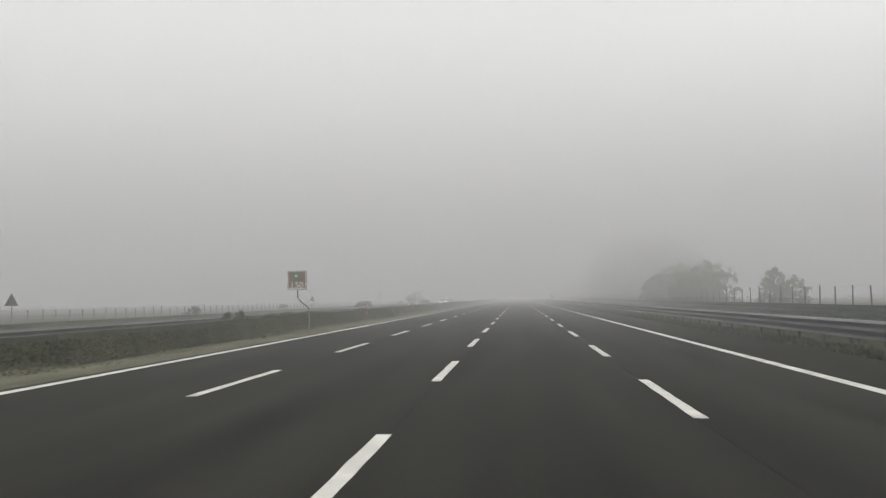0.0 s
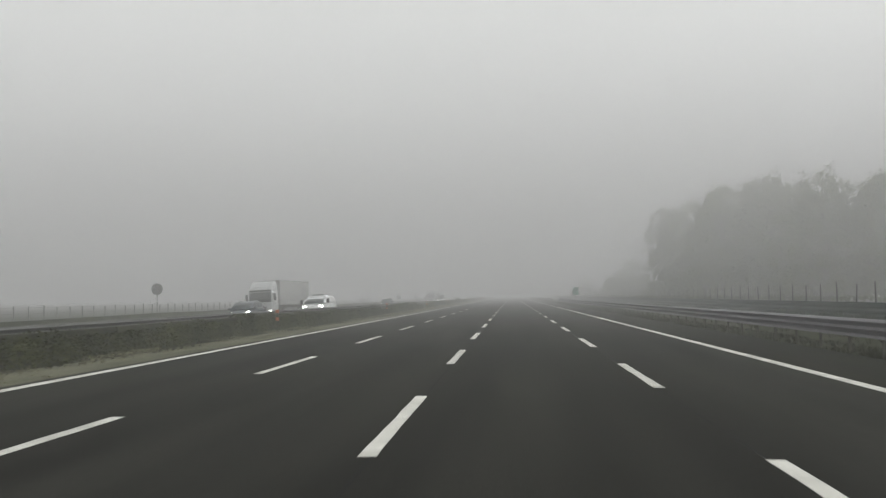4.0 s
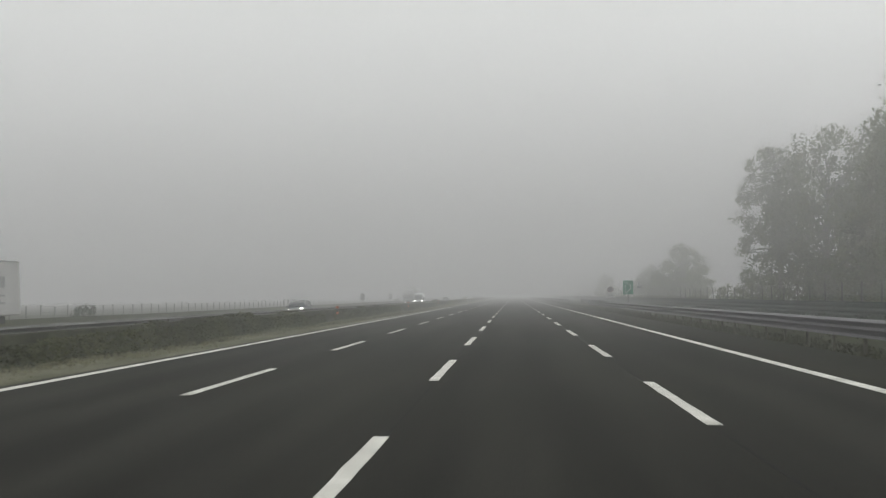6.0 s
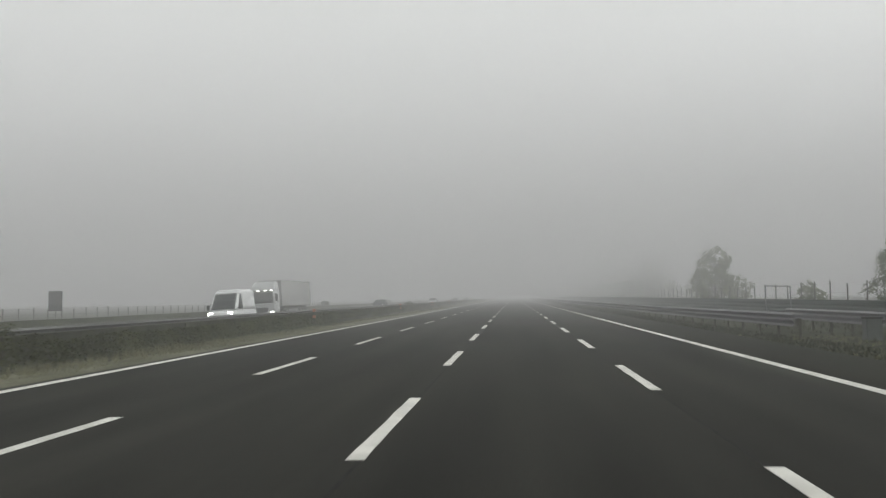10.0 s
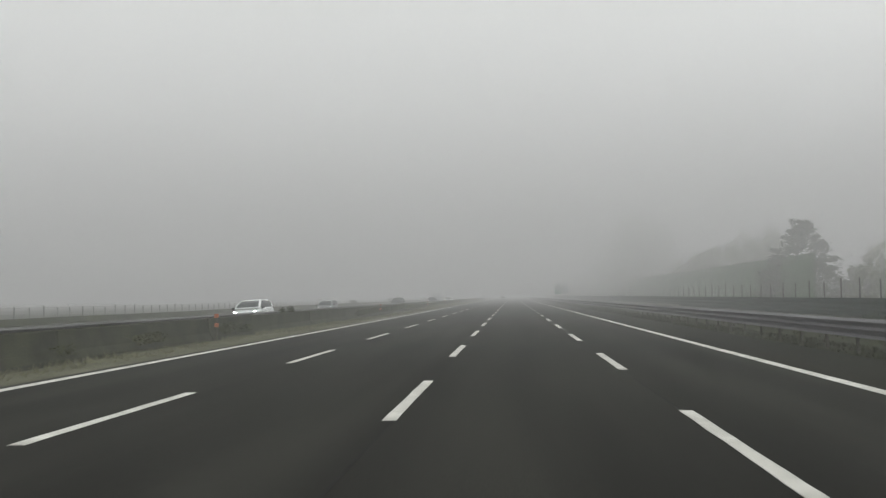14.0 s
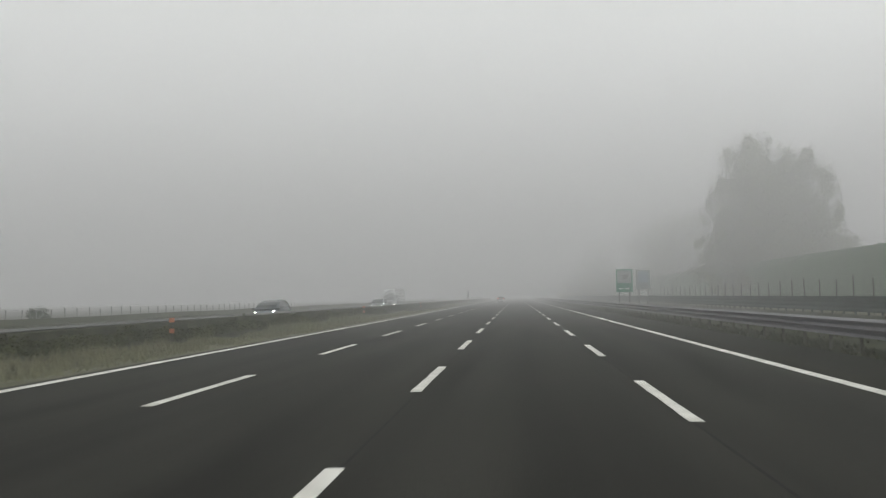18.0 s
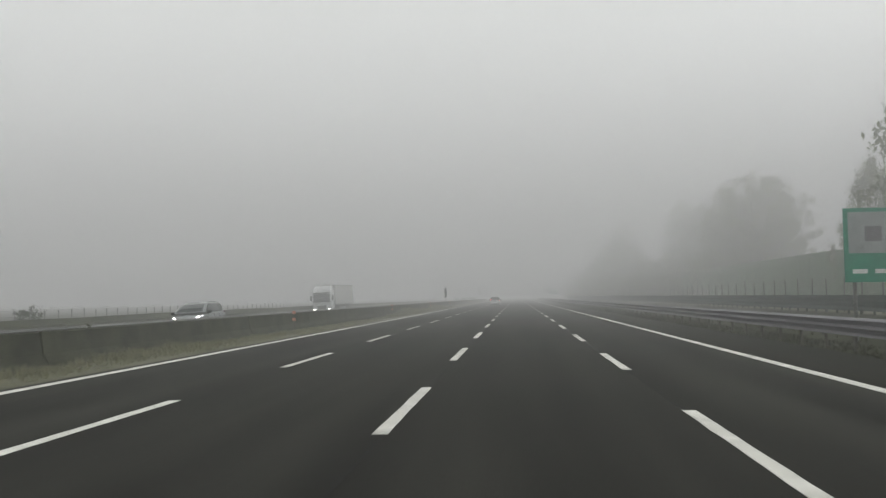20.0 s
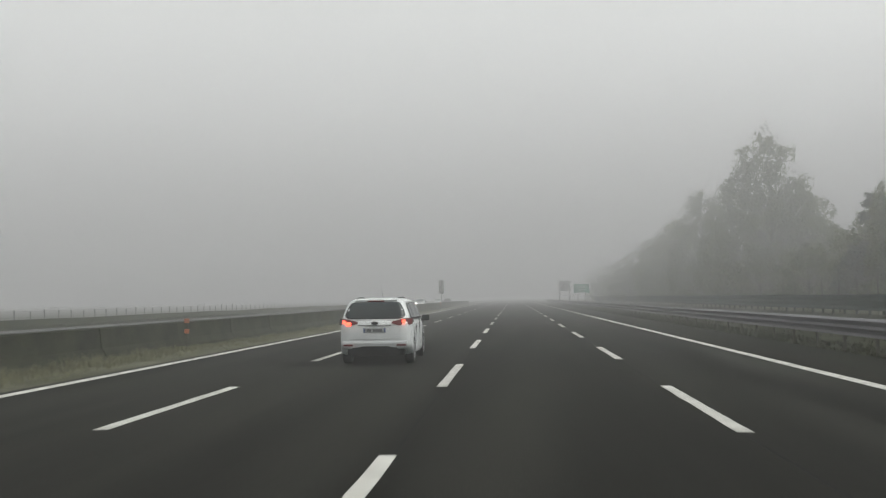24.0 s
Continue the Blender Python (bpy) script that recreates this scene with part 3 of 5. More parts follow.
TREES = [
    ("broad", 31, 116, 5.0), ("bush", 33.5, 117, 4.0), ("bush", 23.8, 130, 5.6), ("broad", 26.5, 135, 6.6), ("bush", 27.5, 132, 6.3),
    ("bush", 24.5, 155, 6.2), ("broad", 27, 157, 7.0), ("bush", 28.5, 158, 6.4), ("bush", 25, 168, 6.0),
    ("tiered", 25.8, 286, 16.6, 0.95), ("broad", 27.5, 276, 16.2, 0.85), ("broad", 31, 266, 17.0, 0.9), ("poplar", 33.5, 262, 17.4), ("poplar", 36, 260, 17.2), ("broad", 35, 255, 16.8), ("broad", 40, 261, 16.6), ("broad", 28.5, 258, 16.0, 0.8),
    ("broad", 36.5, 240, 15.4), ("broad", 42, 236, 15.0), ("broad", 44, 252, 16.0), ("bush", 27, 270, 6.4), ("bush", 26.5, 258, 6.0), ("bush", 31, 262, 7.5), ("bush", 35, 250, 7.0), ("bush", 29, 280, 5.0), ("bush", 38, 246, 6.5),
    ("bush", 24.6, 288, 4.6), ("bush", 27, 293, 4.0), ("bush", 24.5, 302, 2.7), ("bush", 25, 322, 2.2),
    ("broad", 28, 348, 9.7, 1.2), ("bush", 28.5, 349, 6.4), ("bush", 25, 352, 6.4), ("broad", 27.4, 381, 7.4, 1.2), ("bush", 26, 384, 5.6), ("bush", 29.5, 382, 5.4), ("bush", 24, 398, 2.6),
    ("broad", 23.6, 432, 7.1, 0.9), ("bush", 27, 436, 3.8),
    ("cone", 33.6, 561, 10.3, 2.0), ("bush", 39.3, 556, 5.0), ("broad", 47, 563, 7.6), ("bush", 44, 556, 4.2), ("broad", 50, 580, 8.0), ("bush", 37.5, 580, 6.0), ("bush", 36, 595, 6.0),
    ("broad", 34, 641, 8.4, 0.8), ("broad", 36.8, 637, 9.4), ("broad", 39.5, 632, 10.4), ("broad", 43.0, 625, 12.4), ("poplar", 47, 622, 13.4), ("broad", 40, 640, 10.2), ("bush", 36, 637, 7.0), ("broad", 40, 656, 9.6), ("bush", 35.5, 660, 7.0), ("broad", 48, 628, 11.4), ("bush", 34.4, 650, 6.0),
    ("broad", 32.8, 712, 23.2, 0.74), ("broad", 36.8, 715, 23.8, 0.8), ("broad", 34.6, 708, 17.5, 0.75), ("broad", 40.6, 710, 21.0, 0.66), ("bush", 35, 704, 9.0), ("bush", 40, 706, 9.0), ("broad", 34.5, 735, 14.0, 0.7), ("broad", 36.5, 712, 20.0, 0.85),
    ("limby", 35.5, 785, 19.8, 0.95), ("limby", 34.0, 793, 17.4, 0.7), ("limby", 39.5, 789, 18.4, 0.9), ("bush", 34, 806, 9.8), ("bush", 36.5, 812, 9.0), ("bush", 40, 800, 9.4),
    ("tiered", 34, 833, 20.4, 0.8), ("tiered", 38.5, 836, 19.2, 0.85), ("bush", 33.4, 846, 10.4), ("bush", 27.5, 836, 8.8), ("bush", 34.6, 838, 10.8), ("bush", 38, 828, 10.4), ("bush", 33.5, 822, 9.4), ("cone", 26, 842, 8.8, 1.1), ("poplar", 25.8, 839, 9.0, 0.7), ("bush", 28.5, 846, 8.0), ("bush", 24.6, 852, 5.4), ("bush", 30.5, 850, 9.0),
    ("broad", 25.9, 868, 17.0, 0.78), ("broad", 24.2, 876, 13.6, 0.75), ("broad", 28.2, 868, 12.6, 0.75), ("bush", 29.5, 864, 8.4), ("broad", 23.6, 890, 14.0, 0.8), ("broad", 30.5, 870, 9.0), ("broad", 23.2, 908, 12.0), ("bush", 24, 880, 7.0), ("bush", 23.6, 864, 5.0), ("bush", 22.8, 896, 6.0), ("broad", 27, 930, 13.0), ("broad", 22.4, 920, 10.6), ("broad", 21.8, 940, 9.2), ("broad", 22, 962, 8.8), ("bush", 21.8, 950, 6.0), ("broad", 21.8, 988, 8.6), ("bush", 21.8, 975, 6.0), ("broad", 22, 1016, 9.0),
    ("shrub", -38, 150, 1.6), ("shrub", -32.5, 92, 1.6), ("shrub", -33, 262, 1.7), ("shrub", -33, 482, 1.9), ("shrub", -33, 455, 1.7),
    ("shrub", -33, 566, 1.9), ("shrub", -32.6, 640, 1.8), ("shrub", -33, 704, 1.8), ("shrub", -34, 815, 1.8)]
rnd = random.Random(3)
for k, (kind, x, y, tall, *fat) in enumerate(TREES):
    (wood, crown), mat = KINDS[kind][k % len(KINDS[kind])]
    name, words = WORDS[kind]
    if x < -30:
        name, words = "bush", "small dark shrub beside the far fence"
    root = empty(name, label=words, category=name, group="roadside trees")
    part_scale = tall / 10.0
    wide = part_scale * rnd.uniform(0.92, 1.1) * (fat[0] if fat else 1.0)
    root.matrix_world = pose(x, y, height(x, y) - 0.05, 0, 0, rnd.uniform(0, 360)) @ Matrix.Diagonal((wide, wide, part_scale, 1))
    link("trunk", wood, BARK, root)
    link("crown", crown, mat, root)

# ---------------------------------------------------------------- signs and markers
SIGN_BROWN = material("faded_brown_sign_sheet", (0.20, 0.13, 0.07), 0.55, spread=0.15, scale=3, fine=30)
SIGN_GREEN = material("green_sign_sheet", (0.015, 0.20, 0.125), 0.5, spread=0.1, scale=3, fine=30)
SIGN_WHITE = material("white_sign_sheet", (0.6, 0.61, 0.6), 0.5, spread=0.07, scale=3, fine=30)
SIGN_DULL = material("dulled_sign_sheet", (0.24, 0.26, 0.26), 0.55, spread=0.15, scale=3, fine=30)
SIGN_GREY = material("grey_sign_back", (0.13, 0.13, 0.135), 0.6, 0.2, spread=0.15, scale=3, fine=30)
SIGN_BLUE = material("blue_sign_sheet", (0.085, 0.10, 0.15), 0.5, spread=0.1, scale=3)
SIGN_RED = material("red_sign_sheet", (0.19, 0.10, 0.10), 0.5, spread=0.1, scale=3)
SIGN_PALE = material("pale_blue_pictogram", (0.26, 0.31, 0.36), 0.5, spread=0.12, scale=3)
BLACK = material("black_plastic", (0.014, 0.014, 0.015), 0.7, spread=0.2, scale=6, spec=0.2)
BIN = material("dark_bin_plastic", (0.04, 0.05, 0.045), 0.6, spread=0.2, scale=6)


def plate(name, parent, x, z, w, h, y, mat, depth=0.006, label="", round_=0.0):
    bm = bmesh.new()
    box(bm, x, y, z, w, depth, h, round_)
    return part(name, bm, mat, parent, label)


def words(text, parent, x, z, size, y, mat, squeeze=1.0):
    cu = bpy.data.curves.new("lettering", "FONT")
    cu.body, cu.size, cu.align_x, cu.extrude, cu.offset = text, size, "CENTER", 0.003, 0.006
    tmp = bpy.data.objects.new("lettering", cu)
    me = bpy.data.meshes.new_from_object(tmp)
    bpy.data.objects.remove(tmp)
    ob = link("lettering", me, mat, parent)
    ob.matrix_basis = pose(x, y, z, 90, 0, 0) @ Matrix.Diagonal((squeeze, 1, 1, 1))
    return ob


def pole(parent, points, r, name="pole", mat=None):
    bm = bmesh.new()
    tube(bm, points, [r] * len(points), 10)
    return part(name, bm, mat or GALV, parent, smooth=True)


# kilometre board in the median, on a cranked pole
s = empty("kilometre_sign", pose(-10.45, 44, 0, 0, 0, -6), "small faded brown board reading 150 on a cranked pole", "sign")
plate("panel", s, 0, 2.46, 0.96, 0.92, 0, SIGN_GREY, 0.05, round_=0.012)
plate("face", s, 0, 2.46, 0.93, 0.89, -0.028, SIGN_WHITE, label="pale reflective border")
plate("inner_face", s, 0, 2.48, 0.84, 0.78, -0.033, SIGN_BROWN, label="faded brown field")
plate("badge", s, -0.02, 2.66, 0.30, 0.26, -0.038, SIGN_GREEN, label="green badge")
plate("badge_mark", s, -0.02, 2.66, 0.12, 0.10, -0.043, SIGN_WHITE)
words("150", s, 0, 2.09, 0.42, -0.040, SIGN_WHITE, 1.05)
pole(s, [(0, 0.02, 2.4), (0.02, 0.02, 1.95), (0.03, 0.02, 1.62), (0.2, 0.02, 1.42), (0.5, 0.02, 1.2), (0.58, 0.02, 1.08), (0.58, 0.02, -0.1)], 0.035)

# lay-by warning board
s = empty("lay_by_sign", pose(9.68, 272.6, 0, 0, 0, -4), "green board with a white lay-by diagram beside the guardrail", "sign")
plate("panel", s, 0, 2.1, 0.84, 1.16, 0, SIGN_GREEN, 0.03, round_=0.008)
for zz in (1.68, 1.9, 2.08, 2.25, 2.52):
    plate("diagram_dash", s, -0.24, zz, 0.07, 0.12 if 1.7 < zz < 2.5 else 0.16, -0.018, SIGN_WHITE)
bm = bmesh.new()
for (xa, za), (xb, zb) in zip([(-0.12, 2.58), (-0.1, 2.46), (0.22, 2.27), (0.22, 1.98), (-0.08, 1.75), (-0.12, 1.62)], [(-0.1, 2.46), (0.22, 2.27), (0.22, 1.98), (-0.08, 1.75), (-0.12, 1.62)]):
    d = math.hypot(xb - xa, zb - za)
    box(bm, 0, 0, 0, 0.055, 0.006, d + 0.02, 0, pose((xa + xb) / 2, -0.018, (za + zb) / 2, 0, math.degrees(math.atan2(xb - xa, zb - za)), 0))
part("diagram_line", bm, SIGN_WHITE, s)
pole(s, [(0, 0.05, -0.1), (0, 0.05, 2.4)], 0.04)

# no-parking board with plain bars of writing
s = empty("no_parking_sign", pose(11.6, 306.2, 0, 0, 0, -8), "white board with a round no-parking sign and bars of text", "sign")
plate("panel", s, 0, 1.82, 1.05, 1.36, 0, SIGN_WHITE, 0.03, round_=0.008)
for r, mat, y in ((0.36, SIGN_RED, -0.02), (0.28, SIGN_BLUE, -0.027)):
    bm = bmesh.new()
    disc(bm, r, 0.008, "y", (0, y, 2.12), 28)
    part("roundel", bm, mat, s)
bm = bmesh.new()
box(bm, 0, 0, 0, 0.07, 0.006, 0.56, 0, pose(0, -0.034, 2.12, 0, -45, 0))
part("slash", bm, SIGN_RED, s)
for k, w in enumerate((0.8, 0.62, 0.78, 0.7)):
    plate("text_bar", s, 0, 1.63 - 0.12 * k, w, 0.05, -0.018, SIGN_DULL)
for xx in (-0.3, 0.3):
    pole(s, [(xx, 0.05, -0.1), (xx, 0.05, 2.4)], 0.035)
s = empty("camera_sign", pose(14, 298.3, 0, 0, 0, -10), "small pale square sign on a thin post", "sign")
plate("panel", s, 0, 2.55, 0.52, 0.72, 0, SIGN_GREY, 0.03, round_=0.008)
plate("face", s, 0, 2.66, 0.44, 0.38, -0.018, SIGN_WHITE)
plate("mark", s, 0, 2.66, 0.14, 0.14, -0.024, BLACK)
pole(s, [(0, 0.05, -0.2), (0, 0.05, 2.6)], 0.03)

# litter bin and board frame at the lay-by
s = empty("litter_bin", pose(11.55, 351.5, -0.08), "dark roadside litter bin with a lid", "bin")
bm = bmesh.new()
box(bm, 0, 0, 0.36, 0.5, 0.45, 0.72, 0.04)
part("body", bm, BIN, s)
bm = bmesh.new()
box(bm, 0, 0, 0.75, 0.54, 0.49, 0.07, 0.02)
part("lid", bm, BLACK, s)
s = empty("board_frame", pose(12.9, 367, -0.1, 0, 0, 62), "bare steel frame of a roadside board on two legs", "frame")
for xx in (-2.6, 2.6):
    pole(s, [(xx, 0, -0.1), (xx, 0, 1.95)], 0.03, "leg", SIGN_GREY)
pole(s, [(-2.65, 0, 1.95), (2.65, 0, 1.95)], 0.025, "top_bar", SIGN_GREY)

# pair of service-area boards
s = empty("service_sign", pose(10.87, 672, 0), "tall green board with a white pictogram field", "sign", "service boards")
plate("panel", s, 0, 2.9, 1.62, 2.26, 0, SIGN_GREEN, 0.05, round_=0.01)
plate("face", s, 0, 3.28, 1.36, 1.26, -0.03, SIGN_DULL)
plate("pictogram", s, 0.06, 3.24, 0.5, 0.46, -0.036, SIGN_GREY, round_=0.002)
for xx in (-0.36, 0.3):
    plate("text_bar", s, xx, 2.1, 0.44, 0.13, -0.03, SIGN_WHITE)
for xx in (-0.5, 0.5):
    pole(s, [(xx, 0.08, -0.1), (xx, 0.08, 3.8)], 0.06)
s = empty("service_sign", pose(12.62, 671.5, 0), "white board with a grey pictogram field on posts", "sign", "service boards")
plate("panel", s, 0, 2.95, 1.35, 1.9, 0, SIGN_DULL, 0.05, round_=0.01)
plate("pictogram", s, 0.04, 3.25, 0.98, 1.1, -0.03, SIGN_PALE)
plate("sub_panel", s, 0.1, 1.62, 0.6, 0.5, 0, SIGN_WHITE, 0.04)
for xx in (-0.4, 0.4):
    pole(s, [(xx, 0.08, -0.1), (xx, 0.08, 3.7)], 0.05)

# board in the median seen from its edge
s = empty("median_board", pose(-10.0, 776, 0, 0, 0, -62), "tall narrow dark board on a single pole in the median", "sign")
plate("panel", s, 0, 2.24, 0.82, 1.38, 0, SIGN_GREY, 0.05, round_=0.01)
pole(s, [(0, 0.05, -0.1), (0, 0.05, 2.8)], 0.035)

# green direction boards far ahead
s = empty("direction_sign", pose(11.4, 932, 0.1), "green direction board with bars of white text", "sign")
plate("panel", s, 0, 2.75, 2.6, 1.5, 0, SIGN_GREEN, 0.05, round_=0.01)
for k, w in enumerate((1.3, 1.0, 1.4)):
    plate("text_bar", s, 0, 2.95 - 0.45 * k, w, 0.16, -0.03, SIGN_WHITE)
for xx in (-0.6, 0.6):
    pole(s, [(xx, 0.08, -0.1), (xx, 0.08, 3.2)], 0.06)
s = empty("direction_sign", pose(10.2, 962, 0), "large grey board on tall posts in thick fog", "sign")
plate("panel", s, 0, 3.7, 2.4, 2.1, 0, SIGN_GREY, 0.06, round_=0.01)
for xx in (-1.0, 1.0):
    pole(s, [(xx, 0.08, -0.1), (xx, 0.08, 5.1)], 0.08)
s = empty("median_board", pose(-10.0, 900, 0), "dark narrow board on a pole in the median", "sign")
plate("panel", s, 0, 3.1, 0.7, 1.9, 0, GALV, 0.05, round_=0.01)
pole(s, [(0, 0.05, -0.1), (0, 0.05, 3.8)], 0.04)

# backs of signs beyond the opposite carriageway
for y, shape in ((54.6, "tri"), (138, "tri"), (207, "round"), (381, "rect"), (424, "rect")):
    s = empty("far_sign", pose(-30.6, y, -0.9), "dark back of a traffic sign beyond the opposite carriageway", "sign", "far signs")
    if shape == "tri":
        bm = bmesh.new()
        a = [bm.verts.new((math.sin(k * 2.0944) * 0.52, -0.02, 2.55 + math.cos(k * 2.0944) * 0.52)) for k in range(3)]
        f = bm.faces.new(a)
        bmesh.ops.solidify(bm, geom=[f], thickness=0.04)
        part("panel", bm, SIGN_GREY, s)
    elif shape == "round":
        bm = bmesh.new()
        disc(bm, 0.5, 0.04, "y", (0, -0.02, 3.3), 22)
        part("panel", bm, SIGN_GREY, s)
        pole(s, [(0, 0.03, -0.2), (0, 0.03, 3.4)], 0.035)
        continue
    else:
        plate("panel", s, 0, 2.5, 0.95, 1.35, -0.02, SIGN_GREY, 0.04, round_=0.01)
    pole(s, [(0, 0.03, -0.2), (0, 0.03, 2.7)], 0.035)

# open steel frame of a gate beyond the opposite carriageway
s = empty("gate_frame", pose(-30.2, 318.0, -0.72), "open grey steel gate frame beyond the opposite carriageway", "gate")
for yy in (-4.3, -1.6, 1.4, 4.3):
    pole(s, [(0, yy, -0.2), (0, yy, 1.95)], 0.05, "upright", SIGN_GREY)
pole(s, [(0, -4.35, 1.95), (0, 4.35, 1.95)], 0.04, "top_bar", SIGN_GREY)

# delineators with two orange reflectors along the median
stake = empty("delineator", label="thin grey median marker with two orange reflectors", category="marker", group="median markers")
bm = bmesh.new()
box(bm, 0, 0, 0.45, 0.05, 0.03, 1.06, 0.008)
part("stake", bm, POST_STEEL, stake)
for zz in (0.56, 0.92):
    plate("reflector", stake, 0, zz, 0.17, 0.15, -0.022, ORANGE, 0.02, round_=0.006)
DELINEATORS = (69.6, 100, 136, 172.5, 212, 251.8, 292.6, 333, 373, 413.7, 450.6, 485, 530, 575.2, 608.6, 648, 690, 728, 766.4, 803, 840, 878, 915)
stake.matrix_world = pose(-11.3, DELINEATORS[0], -0.05)
for y in DELINEATORS[1:]:
    copy_thing(stake, pose(-11.3, y, -0.05))

# ---------------------------------------------------------------- grass, weeds and shrubs


CREEPER = material("creeper_leaves", (0.038, 0.045, 0.015), 0.95, spread=0.3, scale=0.5, fine=5, second=(0.062, 0.068, 0.026), spec=0.05)


def blade_mesh(name, places, seed, blades=7, width=1.0):
    """Tufts of thin bent blades at (x, y, z, height)."""
    rng = np.random.RandomState(seed)
    p = np.repeat(np.array(places), blades, 0)
    n = len(p)
    a, lean = rng.rand(n) * 6.283, rng.rand(n) * 0.55 + 0.1
    h = p[:, 3] * (0.55 + 0.6 * rng.rand(n))
    d = np.stack([np.cos(a), np.sin(a), np.zeros(n)], 1)
    side = np.stack([-np.sin(a), np.cos(a), np.zeros(n)], 1) * (0.006 + 0.022 * h[:, None]) * width
    root = p[:, :3] + d * 0.12 * rng.rand(n, 1) * (0.4 + p[:, 3:4])
    up = np.array([[0, 0, 1.0]])
    mid = root + up * h[:, None] * 0.55 + d * (h * lean * 0.4)[:, None]
    tip = root + up * h[:, None] + d * (h * lean)[:, None]
    v = np.stack([root - side, root + side, mid + side * 0.7, mid - side * 0.7, tip], 1).reshape(-1, 3)
    base = np.arange(n) * 5
    faces = [(b, b + 1, b + 2, b + 3) for b in base.tolist()] + [(b + 3, b + 2, b + 4) for b in base.tolist()]
    me = bpy.data.meshes.new(name)
    me.from_pydata(v.tolist(), [], faces)
    return me


def tufts(name, places, mat, label, seed, blades=7):
    return tagged(link(name, blade_mesh(name, places, seed, blades), mat), label, "grass", kind="stuff")


def grass_strip(name, x0, x1, y0, y1, low, high, count, mat, label, seed, base=0.0):
    """A long strip of thick grass: four lengths of twelve metres, repeated in a mixed order."""
    root = empty(name, label=label, category="grass", kind="stuff")
    r = np.random.RandomState(seed)
    kinds = []
    for k in range(4):
        pl = []
        for i in range(count):
            x, y = r.uniform(x0, x1), r.uniform(0, 12.0)
            swell = 0.5 + 0.5 * math.sin(y * 1.5708 * 2 / 3 + k) * noise.noise((y * 0.4, seed + 3.1 * k, 0.5)) * 1.6
            pl.append((x, y, base, low + (high - low) * min(1, max(0, swell)) * r.uniform(0.5, 1.1)))
        kinds.append(blade_mesh("sward", pl, seed + k, 5, 1.35))
    order = random.Random(seed)
    y = y0
    while y < y1:
        ob = link("sward", order.choice(kinds), mat, root)
        ob.matrix_basis = pose(0, y, 0) @ Matrix.Diagonal((1, 1, order.uniform(0.75, 1.15), 1))
        y += 11.7
    return root


rng = np.random.RandomState(8)


def patches(n, x0, x1, y0, y1, low, high, cut, seed):
    out = []
    while len(out) < n:
        x, y = rng.uniform(x0, x1), rng.uniform(y0, y1)
        k = noise.noise((x * 0.7 + seed, y * 0.11, seed)) + 0.5 * noise.noise((x * 2, y * 0.5, seed + 3))
        if k > cut:
            out.append((x, y, height(x, y) - 0.02, low + (high - low) * min(1, max(0, k - cut)) * rng.uniform(0.6, 1.2)))
    return out


tufts("dry_grass", patches(1800, -11.45, -10.2, -30, 670, 0.04, 0.16, -0.02, 2.0) + patches(1600, -11.4, -9.1, -30, 940, 0.04, 0.14, -0.1, 5.0), DRY,
      "pale dry grass clumps along the foot of the barrier", 4, 9)
tufts("weeds", patches(1800, -11.5, -10.8, -30, 670, 0.06, 0.28, 0.06, 9.0) + patches(1400, -13.2, -12.1, -30, 940, 0.4, 0.85, 0.0, 12.0), GRASS,
      "dark green weeds growing against the median barrier", 6, 10)
tufts("lay_by_grass", patches(1500, 8.3, 12.4, 300, 356, 0.05, 0.16, -0.3, 21.0), DRY, "short worn grass on the lay-by apron", 11)




def undergrowth(name, n, x0, x1, top, cut, seed, label, mat):
    """A patchy low mass of small leaves against the barrier."""
    r = np.random.RandomState(seed)
    pts = []
    while len(pts) < n:
        y = r.uniform(-30, 940)
        k = noise.noise((seed, y * 0.045, 1.0)) + 0.6 * noise.noise((seed, y * 0.23, 5.0)) - 0.9 * step(640, 700, y)
        if k > cut:
            tall = top * (0.35 + 0.75 * min(1, k - cut))
            for q in range(6):
                pts.append((r.uniform(x0, x1), y + r.normal(0, 0.5), -0.05 + tall * r.rand() ** 0.9))
    cen = np.array(pts)
    m = len(cen)
    u = r.randn(m, 3)
    u /= np.linalg.norm(u, axis=1, keepdims=True)
    w = np.cross(u, r.randn(m, 3))
    w /= np.linalg.norm(w, axis=1, keepdims=True)
    s = 0.014 + 0.024 * r.rand(m, 1)
    quad = np.stack([cen - u * s, cen + w * s * 0.6, cen + u * s, cen - w * s * 0.6], 1).reshape(-1, 3)
    me = bpy.data.meshes.new(name)
    me.from_pydata(quad.tolist(), [], np.arange(4 * m).reshape(-1, 4).tolist())
    return tagged(link(name, me, mat), label, "undergrowth", kind="stuff")


grass_strip("verge_grass", 8.2, 9.9, -36, 950, 0.05, 0.22, 520, GRASS, "short dark grass under the guardrail", 97, -0.07)
grass_strip("verge_grass", 10.5, 19.2, -36, 950, 0.12, 0.45, 130, GRASS, "rough dark grass between guardrail and wall", 103, -0.12)


def sward_tone(y):
    """How tall the dry grass stands along the median."""
    t = 0.06 + 0.16 * step(180, 250, y) * (1 - step(345, 400, y)) + 0.08 * step(380, 420, y) + 0.24 * step(540, 590, y) * (1 - step(640, 690, y)) + 0.32 * step(715, 740, y) * (1 - step(782, 806, y))
    return t * (1 + 0.8 * noise.noise((y * 0.09, 2.2, 7.0)) + 0.5 * noise.noise((y * 0.5, 5.2, 7.0)))


